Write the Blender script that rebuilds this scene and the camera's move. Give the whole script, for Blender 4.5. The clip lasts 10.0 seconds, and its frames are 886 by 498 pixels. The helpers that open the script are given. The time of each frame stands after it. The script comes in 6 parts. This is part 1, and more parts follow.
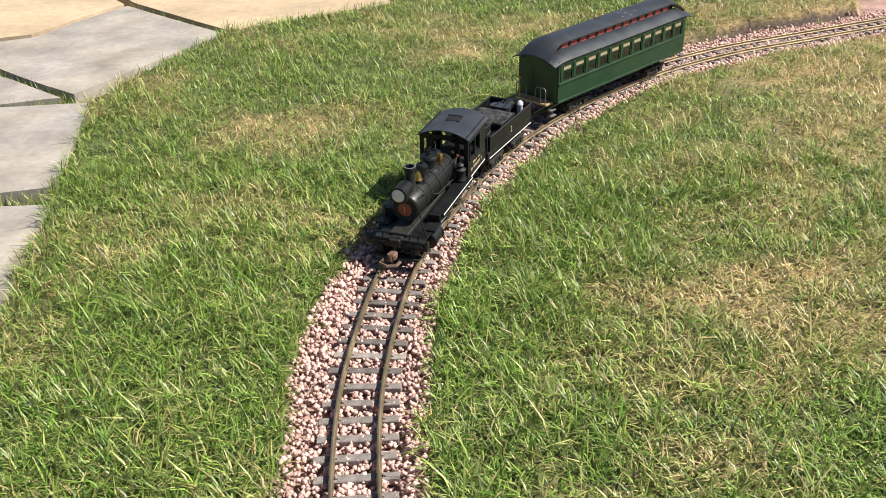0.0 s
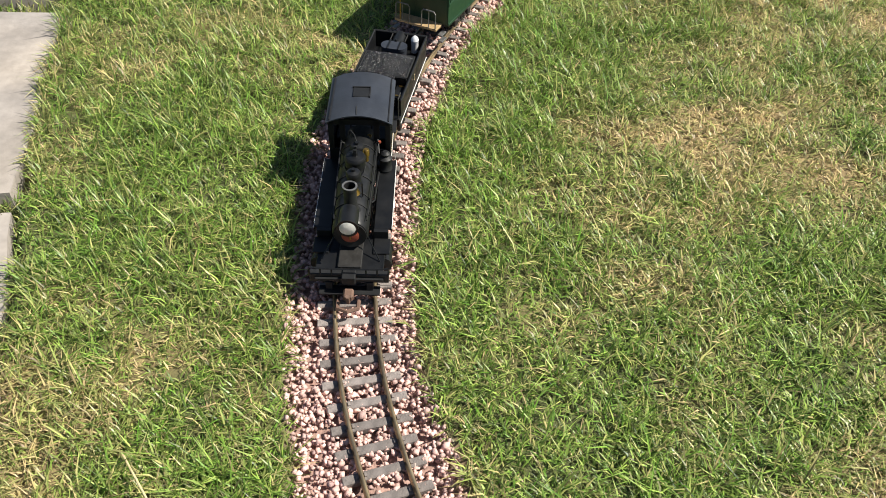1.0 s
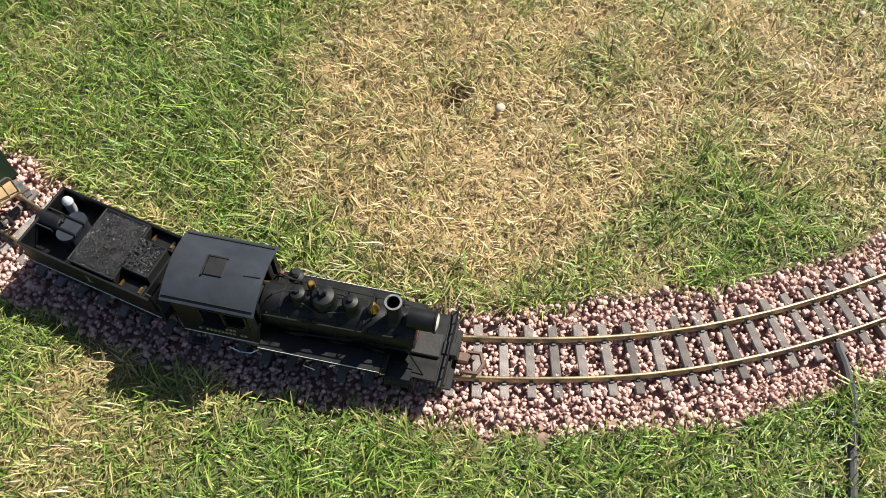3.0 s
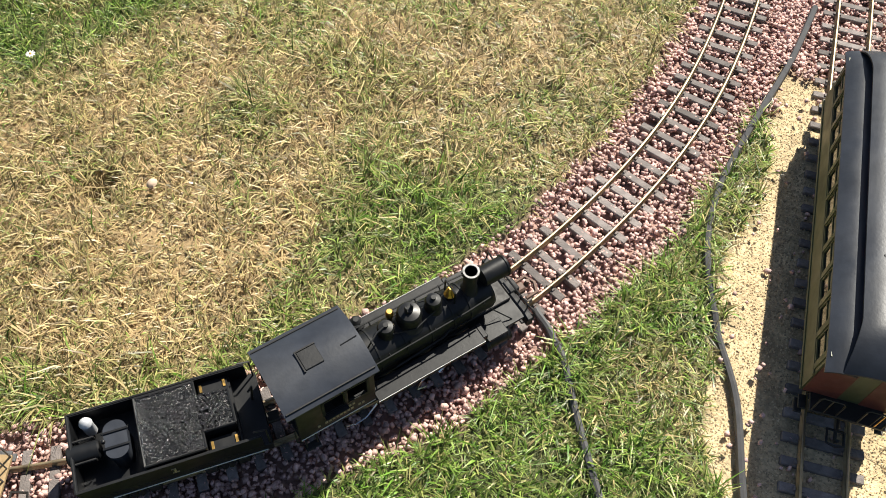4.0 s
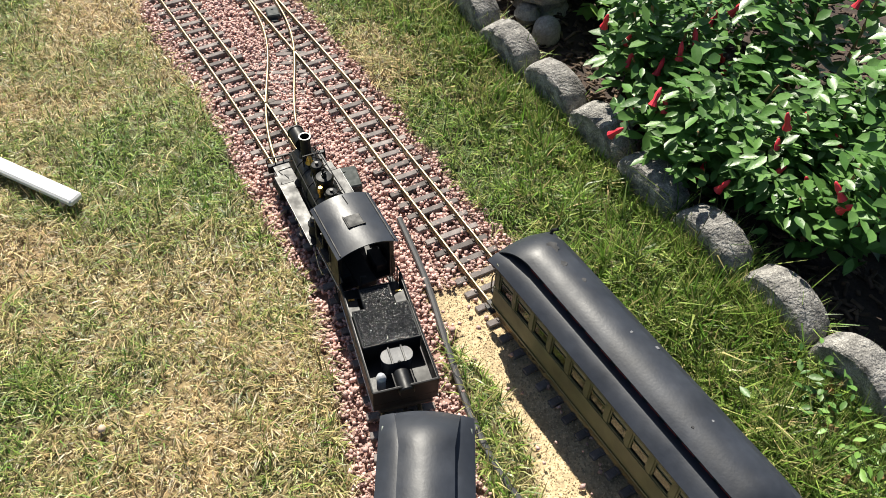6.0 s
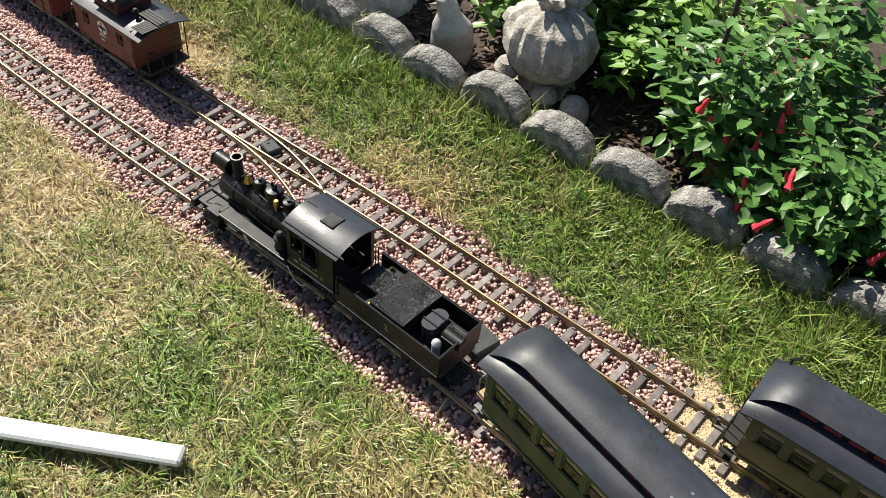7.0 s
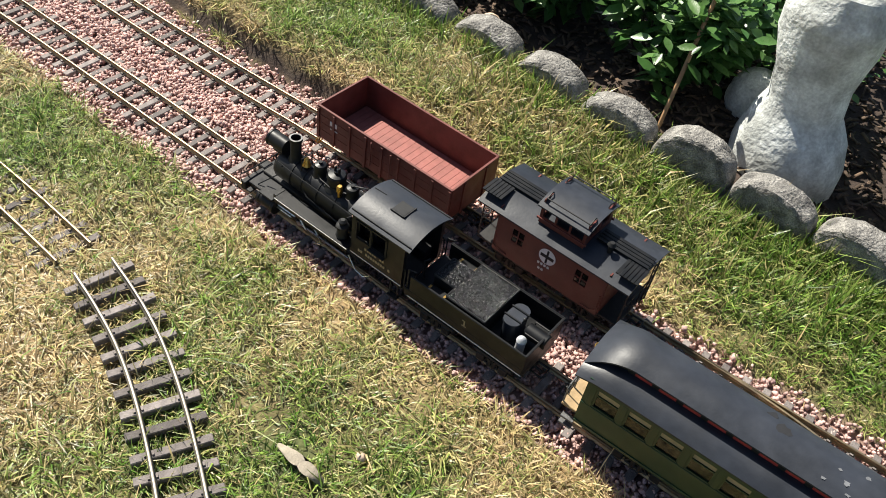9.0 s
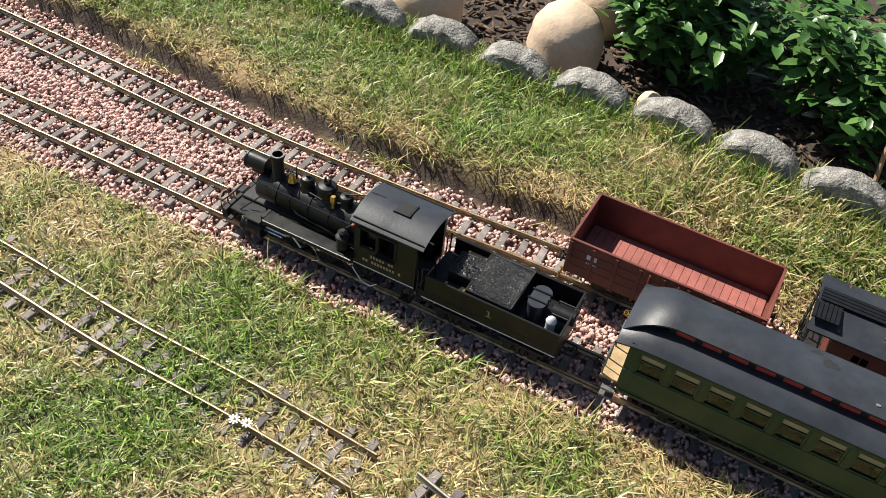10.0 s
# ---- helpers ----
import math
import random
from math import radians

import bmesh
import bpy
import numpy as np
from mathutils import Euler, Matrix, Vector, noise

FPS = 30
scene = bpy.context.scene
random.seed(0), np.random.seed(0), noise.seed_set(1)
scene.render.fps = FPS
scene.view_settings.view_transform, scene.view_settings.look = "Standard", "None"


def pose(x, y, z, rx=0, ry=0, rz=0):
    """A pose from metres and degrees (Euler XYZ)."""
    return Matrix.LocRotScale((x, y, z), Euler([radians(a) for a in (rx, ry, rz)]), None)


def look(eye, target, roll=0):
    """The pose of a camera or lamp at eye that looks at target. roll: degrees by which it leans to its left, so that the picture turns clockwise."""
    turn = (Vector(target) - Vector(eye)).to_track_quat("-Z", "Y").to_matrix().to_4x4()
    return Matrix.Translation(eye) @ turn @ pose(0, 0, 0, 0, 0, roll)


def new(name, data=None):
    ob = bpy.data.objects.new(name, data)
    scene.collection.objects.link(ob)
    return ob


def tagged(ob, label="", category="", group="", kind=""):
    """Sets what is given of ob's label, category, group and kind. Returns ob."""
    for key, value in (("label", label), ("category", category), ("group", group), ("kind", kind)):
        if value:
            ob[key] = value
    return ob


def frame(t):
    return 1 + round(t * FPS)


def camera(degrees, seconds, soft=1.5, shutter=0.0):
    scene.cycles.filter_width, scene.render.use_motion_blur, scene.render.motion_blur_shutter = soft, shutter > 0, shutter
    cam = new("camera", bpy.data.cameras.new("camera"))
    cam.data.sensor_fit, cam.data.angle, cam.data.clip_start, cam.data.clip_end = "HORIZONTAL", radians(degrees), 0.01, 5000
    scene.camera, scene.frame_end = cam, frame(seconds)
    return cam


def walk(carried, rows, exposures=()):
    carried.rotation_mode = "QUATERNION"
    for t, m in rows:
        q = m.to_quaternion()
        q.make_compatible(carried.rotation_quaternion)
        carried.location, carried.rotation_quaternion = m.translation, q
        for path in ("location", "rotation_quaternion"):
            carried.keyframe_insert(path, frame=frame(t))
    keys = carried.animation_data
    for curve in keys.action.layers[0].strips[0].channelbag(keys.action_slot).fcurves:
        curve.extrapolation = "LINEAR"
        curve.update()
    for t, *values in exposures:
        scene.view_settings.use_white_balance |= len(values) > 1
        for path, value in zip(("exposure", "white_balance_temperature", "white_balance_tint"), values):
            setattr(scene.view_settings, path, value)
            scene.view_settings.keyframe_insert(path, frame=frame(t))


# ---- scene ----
cam = camera(53.9, 10.0, 0.9)
PATH = [
    (0, (-0.022, -0.056, 0.636), (-0.057, 1.676, -0.364), -1.3),
    (0.5, (-0.038, -0.101, 0.648), (-0.17, 1.563, -0.454), 0.7),
    (1, (-0.034, -0.139, 0.777), (-0.013, 1.291, -0.622), 2.4),
    (1.5, (-0.045, -0.239, 0.917), (0.113, 1.035, -0.616), 0.2),
    (2, (-0.093, -0.315, 0.921), (0.312, 0.784, -0.7), -0.9),
    (2.5, (-0.06, -0.384, 0.915), (0.483, 0.588, -0.747), -0.4),
    (3, (-0.014, -0.478, 0.901), (0.624, 0.318, -0.819), 0.5),
    (3.2, (0.017, -0.491, 0.918), (0.683, 0.197, -0.838), 1.9),
    (4.3, (0.118, -0.575, 0.889), (1.177, -0.184, -0.762), 3.1),
    (4.5, (0.132, -0.584, 0.894), (1.231, -0.236, -0.741), 2.5),
    (5, (0.193, -0.581, 0.912), (1.398, -0.379, -0.672), 3.3),
    (5.5, (0.269, -0.458, 0.937), (1.567, -0.598, -0.578), 4.1),
    (5.7, (0.29, -0.392, 0.946), (1.593, -0.682, -0.543), 3.2),
    (6.8, (0.774, -0.061, 0.919), (1.87, -0.945, -0.503), 6.4),
    (7, (0.86, 0.026, 0.917), (1.902, -0.93, -0.497), 5.9),
    (7.5, (1.067, 0.118, 0.898), (2.062, -0.884, -0.518), 5.4),
    (8, (1.296, 0.111, 0.879), (2.327, -0.869, -0.527), 6.9),
    (8.5, (1.53, 0.192, 0.855), (2.486, -0.832, -0.573), 10.0),
    (9, (1.787, 0.28, 0.868), (2.738, -0.742, -0.564), 10.2),
    (9.5, (2.046, 0.356, 0.878), (2.926, -0.717, -0.562), 10.0),
    (10, (2.289, 0.455, 0.814), (3.109, -0.745, -0.559), 7.6),
]
walk(cam, [(t, look(eye, target, roll)) for t, eye, target, roll in PATH])

# ---- world, sun, exposure ----
SUN_AZ, SUN_EL = -2.5, 50.0          # degrees: where the sun stands, from +x towards +y, and its height
world = bpy.data.worlds.new("sky")
scene.world = world
world.use_nodes = True
wn = world.node_tree
sky = wn.nodes.new("ShaderNodeTexSky")
sky.sky_type = "NISHITA"
sky.sun_disc = False
sky.sun_elevation = radians(SUN_EL)
sky.sun_rotation = radians(90 - SUN_AZ)
wn.links.new(sky.outputs[0], wn.nodes["Background"].inputs[0])
wn.nodes["Background"].inputs[1].default_value = 0.05
sun_data = bpy.data.lights.new("sun", "SUN")
sun_data.energy, sun_data.angle, sun_data.color = 5.0, radians(0.53), (1.0, 0.945, 0.83)
sun = new("sun", sun_data)
a, e = radians(SUN_AZ), radians(SUN_EL)
sun.matrix_world = look((6 * math.cos(a) * math.cos(e), 6 * math.sin(a) * math.cos(e), 6 * math.sin(e)), (0, 0, 0))
scene.view_settings.exposure = 0.88


# ---- materials ----
def material(name, color, rough=0.6, metal=0.0, spread=0.15, scale=60.0, bump=0.1, bump_scale=300.0, island=0.0, per_object=0.0, spec=0.5, fine=0.08, tint=None, coat=0.0, depth=0.002):
    """A procedural surface: base colour varied at two scales, broken gloss and fine relief."""
    m = bpy.data.materials.new(name)
    m.use_nodes = True
    nt = m.node_tree
    b = nt.nodes["Principled BSDF"]
    b.inputs["Metallic"].default_value = metal
    b.inputs["Specular IOR Level"].default_value = spec
    b.inputs["Coat Weight"].default_value = coat
    tc = nt.nodes.new("ShaderNodeTexCoord")

    def tex(s, detail=4.0):
        n = nt.nodes.new("ShaderNodeTexNoise")
        n.inputs["Scale"].default_value, n.inputs["Detail"].default_value = s, detail
        nt.links.new(tc.outputs["Object"], n.inputs["Vector"])
        return n.outputs["Fac"]

    def ramp(fac, lo, hi):
        n = nt.nodes.new("ShaderNodeMapRange")
        n.inputs["From Min"].default_value, n.inputs["From Max"].default_value = 0.25, 0.75
        n.inputs["To Min"].default_value, n.inputs["To Max"].default_value = lo, hi
        nt.links.new(fac, n.inputs["Value"])
        return n.outputs["Result"]

    def mul(p, q):
        n = nt.nodes.new("ShaderNodeMath")
        n.operation = "MULTIPLY"
        nt.links.new(p, n.inputs[0])
        nt.links.new(q, n.inputs[1])
        return n.outputs[0]

    val = mul(ramp(tex(scale), 1 - spread, 1 + spread), ramp(tex(scale * 7, 2.0), 1 - fine, 1 + fine))
    rnd = None
    if island:
        rnd = nt.nodes.new("ShaderNodeNewGeometry").outputs["Random Per Island"]
    elif per_object:
        rnd = nt.nodes.new("ShaderNodeObjectInfo").outputs["Random"]
    if rnd is not None:
        n = nt.nodes.new("ShaderNodeMapRange")
        k = island or per_object
        n.inputs["To Min"].default_value, n.inputs["To Max"].default_value = 1 - k, 1 + k
        nt.links.new(rnd, n.inputs["Value"])
        val = mul(val, n.outputs["Result"])
    base = nt.nodes.new("ShaderNodeMix")
    base.data_type = "RGBA"
    base.inputs["A"].default_value = (*color, 1)
    base.inputs["B"].default_value = (*(tint or color), 1)
    if rnd is not None and tint:
        w = nt.nodes.new("ShaderNodeMath")
        w.operation = "FRACT"
        w7 = nt.nodes.new("ShaderNodeMath")
        w7.operation, w7.inputs[1].default_value = "MULTIPLY", 7.31
        nt.links.new(rnd, w7.inputs[0])
        nt.links.new(w7.outputs[0], w.inputs[0])
        nt.links.new(w.outputs[0], base.inputs["Factor"])
    elif tint:
        nt.links.new(ramp(tex(scale * 0.6), 0, 1), base.inputs["Factor"])
    hsv = nt.nodes.new("ShaderNodeHueSaturation")
    nt.links.new(base.outputs["Result"], hsv.inputs["Color"])
    nt.links.new(val, hsv.inputs["Value"])
    nt.links.new(hsv.outputs["Color"], b.inputs["Base Color"])
    nt.links.new(ramp(tex(scale * 1.7), max(0.03, rough - 0.12), min(1.0, rough + 0.12)), b.inputs["Roughness"])
    if bump:
        bp = nt.nodes.new("ShaderNodeBump")
        bp.inputs["Strength"].default_value, bp.inputs["Distance"].default_value = bump, depth
        nt.links.new(tex(bump_scale), bp.inputs["Height"])
        nt.links.new(bp.outputs["Normal"], b.inputs["Normal"])
    return m


BLACK = material("black_paint", (0.006, 0.0065, 0.0075), 0.45, spec=0.32, spread=0.3, scale=40, bump=0.04)
SOOT = material("matt_black", (0.009, 0.0095, 0.0105), 0.6, spec=0.35, spread=0.3, scale=50, bump=0.1)
DARK = material("dark_iron", (0.02, 0.019, 0.018), 0.55, metal=0.2, spread=0.3, scale=80)
ROOF = material("grey_black_roof", (0.027, 0.031, 0.040), 0.42, spread=0.4, scale=14, bump=0.06, fine=0.12, spec=0.35)
BRASS = material("brass", (0.5, 0.31, 0.09), 0.35, metal=1.0, spread=0.25, scale=120)
RAILM = material("tarnished_rail_brass", (0.42, 0.33, 0.19), 0.42, metal=0.85, spread=0.35, scale=30, bump=0.1, tint=(0.25, 0.2, 0.14))
RAILG = material("grey_rail_brass", (0.3, 0.27, 0.22), 0.5, metal=0.7, spread=0.3, scale=30, bump=0.1)
SLEEPER = material("weathered_dark_sleeper", (0.13, 0.112, 0.105), 0.8, spread=0.4, scale=90, bump=0.5, bump_scale=500, per_object=0.35, tint=(0.2, 0.175, 0.165))
STEEL = material("bright_steel", (0.6, 0.6, 0.6), 0.3, metal=1.0, spread=0.15)
SILVER = material("silver_paint", (0.55, 0.56, 0.58), 0.45, metal=0.2, spread=0.1)
CLERE = material("clerestory_red", (0.42, 0.05, 0.04), 0.5, spread=0.2)
WORN = material("worn_bare_iron", (0.16, 0.16, 0.16), 0.5, metal=0.6, spread=0.4, scale=200)
WHITE = material("white_paint", (0.72, 0.72, 0.7), 0.5, spread=0.08)
CREAM = material("cream_blind", (0.32, 0.26, 0.16), 0.6, spread=0.1)
REDP = material("red_oxide_plate", (0.24, 0.055, 0.03), 0.5, spread=0.2)
GREEN = material("dark_green_paint", (0.010, 0.038, 0.018), 0.4, spread=0.25, scale=30, bump=0.04)
OLIVE = material("olive_green_paint", (0.075, 0.08, 0.035), 0.45, spread=0.3, scale=30, bump=0.04)
OXIDE = material("red_brown_wagon", (0.13, 0.035, 0.026), 0.55, spread=0.25, scale=40, bump=0.12)
PLANKR = material("bleached_red_boards", (0.27, 0.09, 0.075), 0.6, spread=0.2, scale=60, bump=0.2, per_object=0.08)
CABRED = material("caboose_red_brown", (0.12, 0.03, 0.022), 0.5, spread=0.2, scale=40, bump=0.08)
WOOD = material("pale_platform_wood", (0.36, 0.25, 0.13), 0.6, spread=0.25, scale=70, bump=0.2)
COAL = material("coal", (0.012, 0.012, 0.013), 0.22, spread=0.3, scale=200, bump=0.6, bump_scale=900, spec=0.8)
STONE = material("pink_ballast", (0.66, 0.435, 0.375), 0.7, spread=0.15, scale=160, bump=0.4, bump_scale=900, island=0.36, tint=(0.49, 0.325, 0.30), fine=0.15)
SAND = material("yellow_sand", (0.56, 0.45, 0.28), 0.9, spread=0.15, scale=60, bump=0.8, bump_scale=500, fine=0.2)
GRIT = material("sand_grains", (0.58, 0.47, 0.30), 0.85, spread=0.15, scale=200, bump=0.0, island=0.4, tint=(0.45, 0.34, 0.2))
CONCRETE = material("weathered_concrete", (0.36, 0.345, 0.315), 0.9, spread=0.45, scale=70, bump=1.0, bump_scale=240, fine=0.6, tint=(0.11, 0.105, 0.10), depth=0.006)
SLAB = material("grey_paving", (0.30, 0.262, 0.225), 0.85, spread=0.32, scale=9, bump=0.25, bump_scale=160, fine=0.12, tint=(0.26, 0.24, 0.23))
SLAB_TAN = material("tan_paving", (0.41, 0.31, 0.21), 0.85, spread=0.2, scale=6, bump=0.25, bump_scale=160, fine=0.12)
STATUE = material("pale_cast_stone", (0.74, 0.77, 0.75), 0.8, spread=0.4, scale=30, depth=0.004, bump=0.8, bump_scale=110, fine=0.2, tint=(0.42, 0.43, 0.4))
GNOME = material("old_cast_stone", (0.50, 0.46, 0.40), 0.85, spread=0.4, scale=35, depth=0.003, bump=0.7, bump_scale=180, fine=0.3, tint=(0.27, 0.25, 0.22))
BIRDM = material("faded_painted_stone", (0.42, 0.50, 0.47), 0.7, spread=0.35, scale=26, bump=0.4, tint=(0.27, 0.15, 0.16))
ROCK = material("sandstone_boulder", (0.58, 0.44, 0.32), 0.8, spread=0.2, scale=12, bump=0.5, bump_scale=120)
BARK = material("bark_chips", (0.055, 0.036, 0.026), 0.9, spread=0.3, scale=120, bump=0.6, island=0.6, tint=(0.12, 0.08, 0.05))
CABLE = material("grey_black_cable", (0.05, 0.05, 0.052), 0.5, spread=0.15, scale=60, bump=0.05)
PLASTIC = material("dark_green_black_plastic", (0.03, 0.038, 0.036), 0.75, spread=0.15, scale=60, bump=0.06)
CANE = material("bamboo_cane", (0.33, 0.2, 0.1), 0.6, spread=0.25, scale=60)
DARKCANE = material("dark_stake", (0.03, 0.022, 0.018), 0.7, spread=0.25, scale=60)
STALK = material("dry_stalk", (0.55, 0.45, 0.24), 0.7, spread=0.2, scale=80)
FLOWER = material("fuchsia_red", (0.62, 0.03, 0.05), 0.5, spread=0.2, scale=60, per_object=0.2)
DAISY = material("daisy_white", (0.8, 0.8, 0.76), 0.6, spread=0.05)
LOGW = material("grey_driftwood", (0.3, 0.26, 0.2), 0.8, spread=0.3, scale=60, bump=0.6)


def leaf_material(name, color, tint, rough=0.5):
    m = material(name, color, rough, spread=0.15, scale=80, bump=0.15, island=0.35, tint=tint)
    nt = m.node_tree
    b, out = nt.nodes["Principled BSDF"], nt.nodes["Material Output"]
    tr, mix = nt.nodes.new("ShaderNodeBsdfTranslucent"), nt.nodes.new("ShaderNodeMixShader")
    mix.inputs[0].default_value = 0.28
    nt.links.new(b.inputs["Base Color"].links[0].from_socket, tr.inputs["Color"])
    nt.links.new(b.outputs[0], mix.inputs[1])
    nt.links.new(tr.outputs[0], mix.inputs[2])
    nt.links.new(mix.outputs[0], out.inputs["Surface"])
    return m


def grass_material():
    """Grass blades: green to straw by the blade's own dryness, varied blade by blade."""
    m = leaf_material("grass_blades", (0.10, 0.235, 0.022), (0.30, 0.415, 0.085), 0.42)
    [n for n in m.node_tree.nodes if n.type == "MAP_RANGE" and abs(n.inputs["To Max"].default_value - 1.35) < 0.001][0].inputs["To Min"].default_value = 0.28
    nt = m.node_tree
    hsv = [n for n in nt.nodes if n.type == "HUE_SAT"][0]
    green = hsv.inputs["Color"].links[0].from_socket
    at = nt.nodes.new("ShaderNodeAttribute")
    at.attribute_name = "dry"
    mix = nt.nodes.new("ShaderNodeMix")
    mix.data_type = "RGBA"
    mix.inputs["B"].default_value = (0.60, 0.45, 0.235, 1)
    nt.links.new(at.outputs["Fac"], mix.inputs["Factor"])
    nt.links.new(green, mix.inputs["A"])
    nt.links.new(mix.outputs["Result"], hsv.inputs["Color"])
    return m


GRASS = grass_material()
LEAF = leaf_material("leaf_green", (0.075, 0.18, 0.04), (0.13, 0.26, 0.06), 0.4)
LEAF_LIGHT = leaf_material("leaf_light_green", (0.14, 0.27, 0.05), (0.2, 0.34, 0.08), 0.45)
LEAF_DARK = leaf_material("leaf_dark_green", (0.05, 0.135, 0.035), (0.12, 0.23, 0.06), 0.33)


def ground_material():
    """Soil and thatch under the grass, stone grit in the track bed, sand and bark by where they lie."""
    m = material("lawn_soil", (0.07, 0.080, 0.026), 0.95, spread=0.35, scale=25, bump=1.0, bump_scale=220, fine=0.3)
    nt = m.node_tree
    hsv = [n for n in nt.nodes if n.type == "HUE_SAT"][0]
    last = hsv.inputs["Color"].links[0].from_socket
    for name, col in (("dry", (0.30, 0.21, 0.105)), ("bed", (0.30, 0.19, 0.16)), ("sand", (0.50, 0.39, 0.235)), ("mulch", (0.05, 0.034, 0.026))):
        at = nt.nodes.new("ShaderNodeAttribute")
        at.attribute_name = name
        mix = nt.nodes.new("ShaderNodeMix")
        mix.data_type = "RGBA"
        mix.inputs["B"].default_value = (*col, 1)
        nt.links.new(at.outputs["Fac"], mix.inputs["Factor"])
        nt.links.new(last, mix.inputs["A"])
        last = mix.outputs["Result"]
    nt.links.new(last, hsv.inputs["Color"])
    return m


GROUND = ground_material()


# ---- mesh helpers ----
def finish(name, bm, mat, smooth=True):
    me = bpy.data.meshes.new(name)
    bmesh.ops.recalc_face_normals(bm, faces=bm.faces)
    bm.to_mesh(me)
    bm.free()
    for m in (mat if isinstance(mat, (list, tuple)) else [mat]):
        me.materials.append(m)
    if smooth:
        me.polygons.foreach_set("use_smooth", [True] * len(me.polygons))
        me.set_sharp_from_angle(angle=radians(35))
    return me


def part(name, bm, mat, parent=None, label="", smooth=True):
    """Links a bmesh as one mesh object under a thing or a part."""
    ob = new(name, finish(name, bm, mat, smooth))
    if parent is not None:
        ob.parent = parent
    return tagged(ob, label)


def thing(name, label, category, group="", at=None):
    ob = tagged(new(name), label, category, group)
    ob.empty_display_size = 0.02
    if at is not None:
        ob.matrix_basis = at
    return ob


def box(x0, x1, y0, y1, z0, z1, bevel=0.0, bm=None):
    own = bmesh.new()
    bmesh.ops.create_cube(own, size=1.0)
    for v in own.verts:
        v.co = Vector((x0 + (v.co.x + 0.5) * (x1 - x0), y0 + (v.co.y + 0.5) * (y1 - y0), z0 + (v.co.z + 0.5) * (z1 - z0)))
    if bevel:
        bmesh.ops.bevel(own, geom=own.edges[:], offset=bevel, segments=1, affect="EDGES")
    return merge(bm, own)


def merge(bm, own):
    if bm is None:
        return own
    me = bpy.data.meshes.new("t")
    own.to_mesh(me)
    own.free()
    bm.from_mesh(me)
    bpy.data.meshes.remove(me)
    return bm


def lathe(profile, segs=20, axis="z", at=(0, 0, 0), bm=None):
    """Turns (radius, height) pairs round an axis."""
    own = bmesh.new()
    rings = []
    for r, h in profile:
        if r <= 1e-6:
            rings.append([own.verts.new((0, 0, h))])
        else:
            rings.append([own.verts.new((r * math.cos(2 * math.pi * k / segs), r * math.sin(2 * math.pi * k / segs), h)) for k in range(segs)])
    for a, b in zip(rings, rings[1:]):
        for k in range(segs):
            q = [a[k % len(a)], a[(k + 1) % len(a)], b[(k + 1) % len(b)], b[k % len(b)]]
            u = []
            for v in q:
                if v not in u:
                    u.append(v)
            if len(u) > 2:
                own.faces.new(u)
    rot = {"z": Matrix(), "x": Matrix.Rotation(radians(90), 4, "Y"), "y": Matrix.Rotation(radians(-90), 4, "X")}[axis]
    bmesh.ops.transform(own, matrix=Matrix.Translation(at) @ rot, verts=own.verts)
    return merge(bm, own)


def tube(points, r, segs=6, bm=None):
    """A round rod along points."""
    own = bmesh.new()
    pts = [Vector(p) for p in points]
    rings = []
    for i, p in enumerate(pts):
        d = (pts[min(i + 1, len(pts) - 1)] - pts[max(i - 1, 0)]).normalized()
        side = d.cross(Vector((0, 0, 1)) if abs(d.z) < 0.9 else Vector((1, 0, 0))).normalized()
        up = side.cross(d)
        rr = r[i] if isinstance(r, (list, tuple)) else r
        rings.append([own.verts.new(p + rr * (math.cos(2 * math.pi * k / segs) * side + math.sin(2 * math.pi * k / segs) * up)) for k in range(segs)])
    for a, b in zip(rings, rings[1:]):
        for k in range(segs):
            own.faces.new((a[k], a[(k + 1) % segs], b[(k + 1) % segs], b[k]))
    own.faces.new(rings[0][::-1])
    own.faces.new(rings[-1])
    return merge(bm, own)


def extrude_outline(outline, z0, z1, bm=None, bevel=0.0):
    """A plate or block from a plan outline."""
    own = bmesh.new()
    lo = [own.verts.new((x, y, z0)) for x, y in outline]
    hi = [own.verts.new((x, y, z1)) for x, y in outline]
    own.faces.new(lo[::-1])
    own.faces.new(hi)
    n = len(lo)
    for k in range(n):
        own.faces.new((lo[k], lo[(k + 1) % n], hi[(k + 1) % n], hi[k]))
    if bevel:
        bmesh.ops.bevel(own, geom=[e for e in own.edges if e.verts[0].co.z == z1 and e.verts[1].co.z == z1], offset=bevel, segments=1, affect="EDGES")
    return merge(bm, own)


def sheet_roof(sections, thick, bm=None):
    """A curved shell: a list of cross-sections, each a list of points, with thickness downwards."""
    own = bmesh.new()
    top = [[own.verts.new(p) for p in s] for s in sections]
    low = [[own.verts.new((p[0], p[1], p[2] - thick)) for p in s] for s in sections]
    m, n = len(top), len(top[0])
    for i in range(m - 1):
        for j in range(n - 1):
            own.faces.new((top[i][j], top[i + 1][j], top[i + 1][j + 1], top[i][j + 1]))
            own.faces.new((low[i][j], low[i][j + 1], low[i + 1][j + 1], low[i + 1][j]))
    for i in range(m - 1):
        for j in (0, n - 1):
            own.faces.new((top[i][j], top[i + 1][j], low[i + 1][j], low[i][j]))
    for j in range(n - 1):
        for i in (0, m - 1):
            own.faces.new((top[i][j], top[i][j + 1], low[i][j + 1], low[i][j]))
    return merge(bm, own)


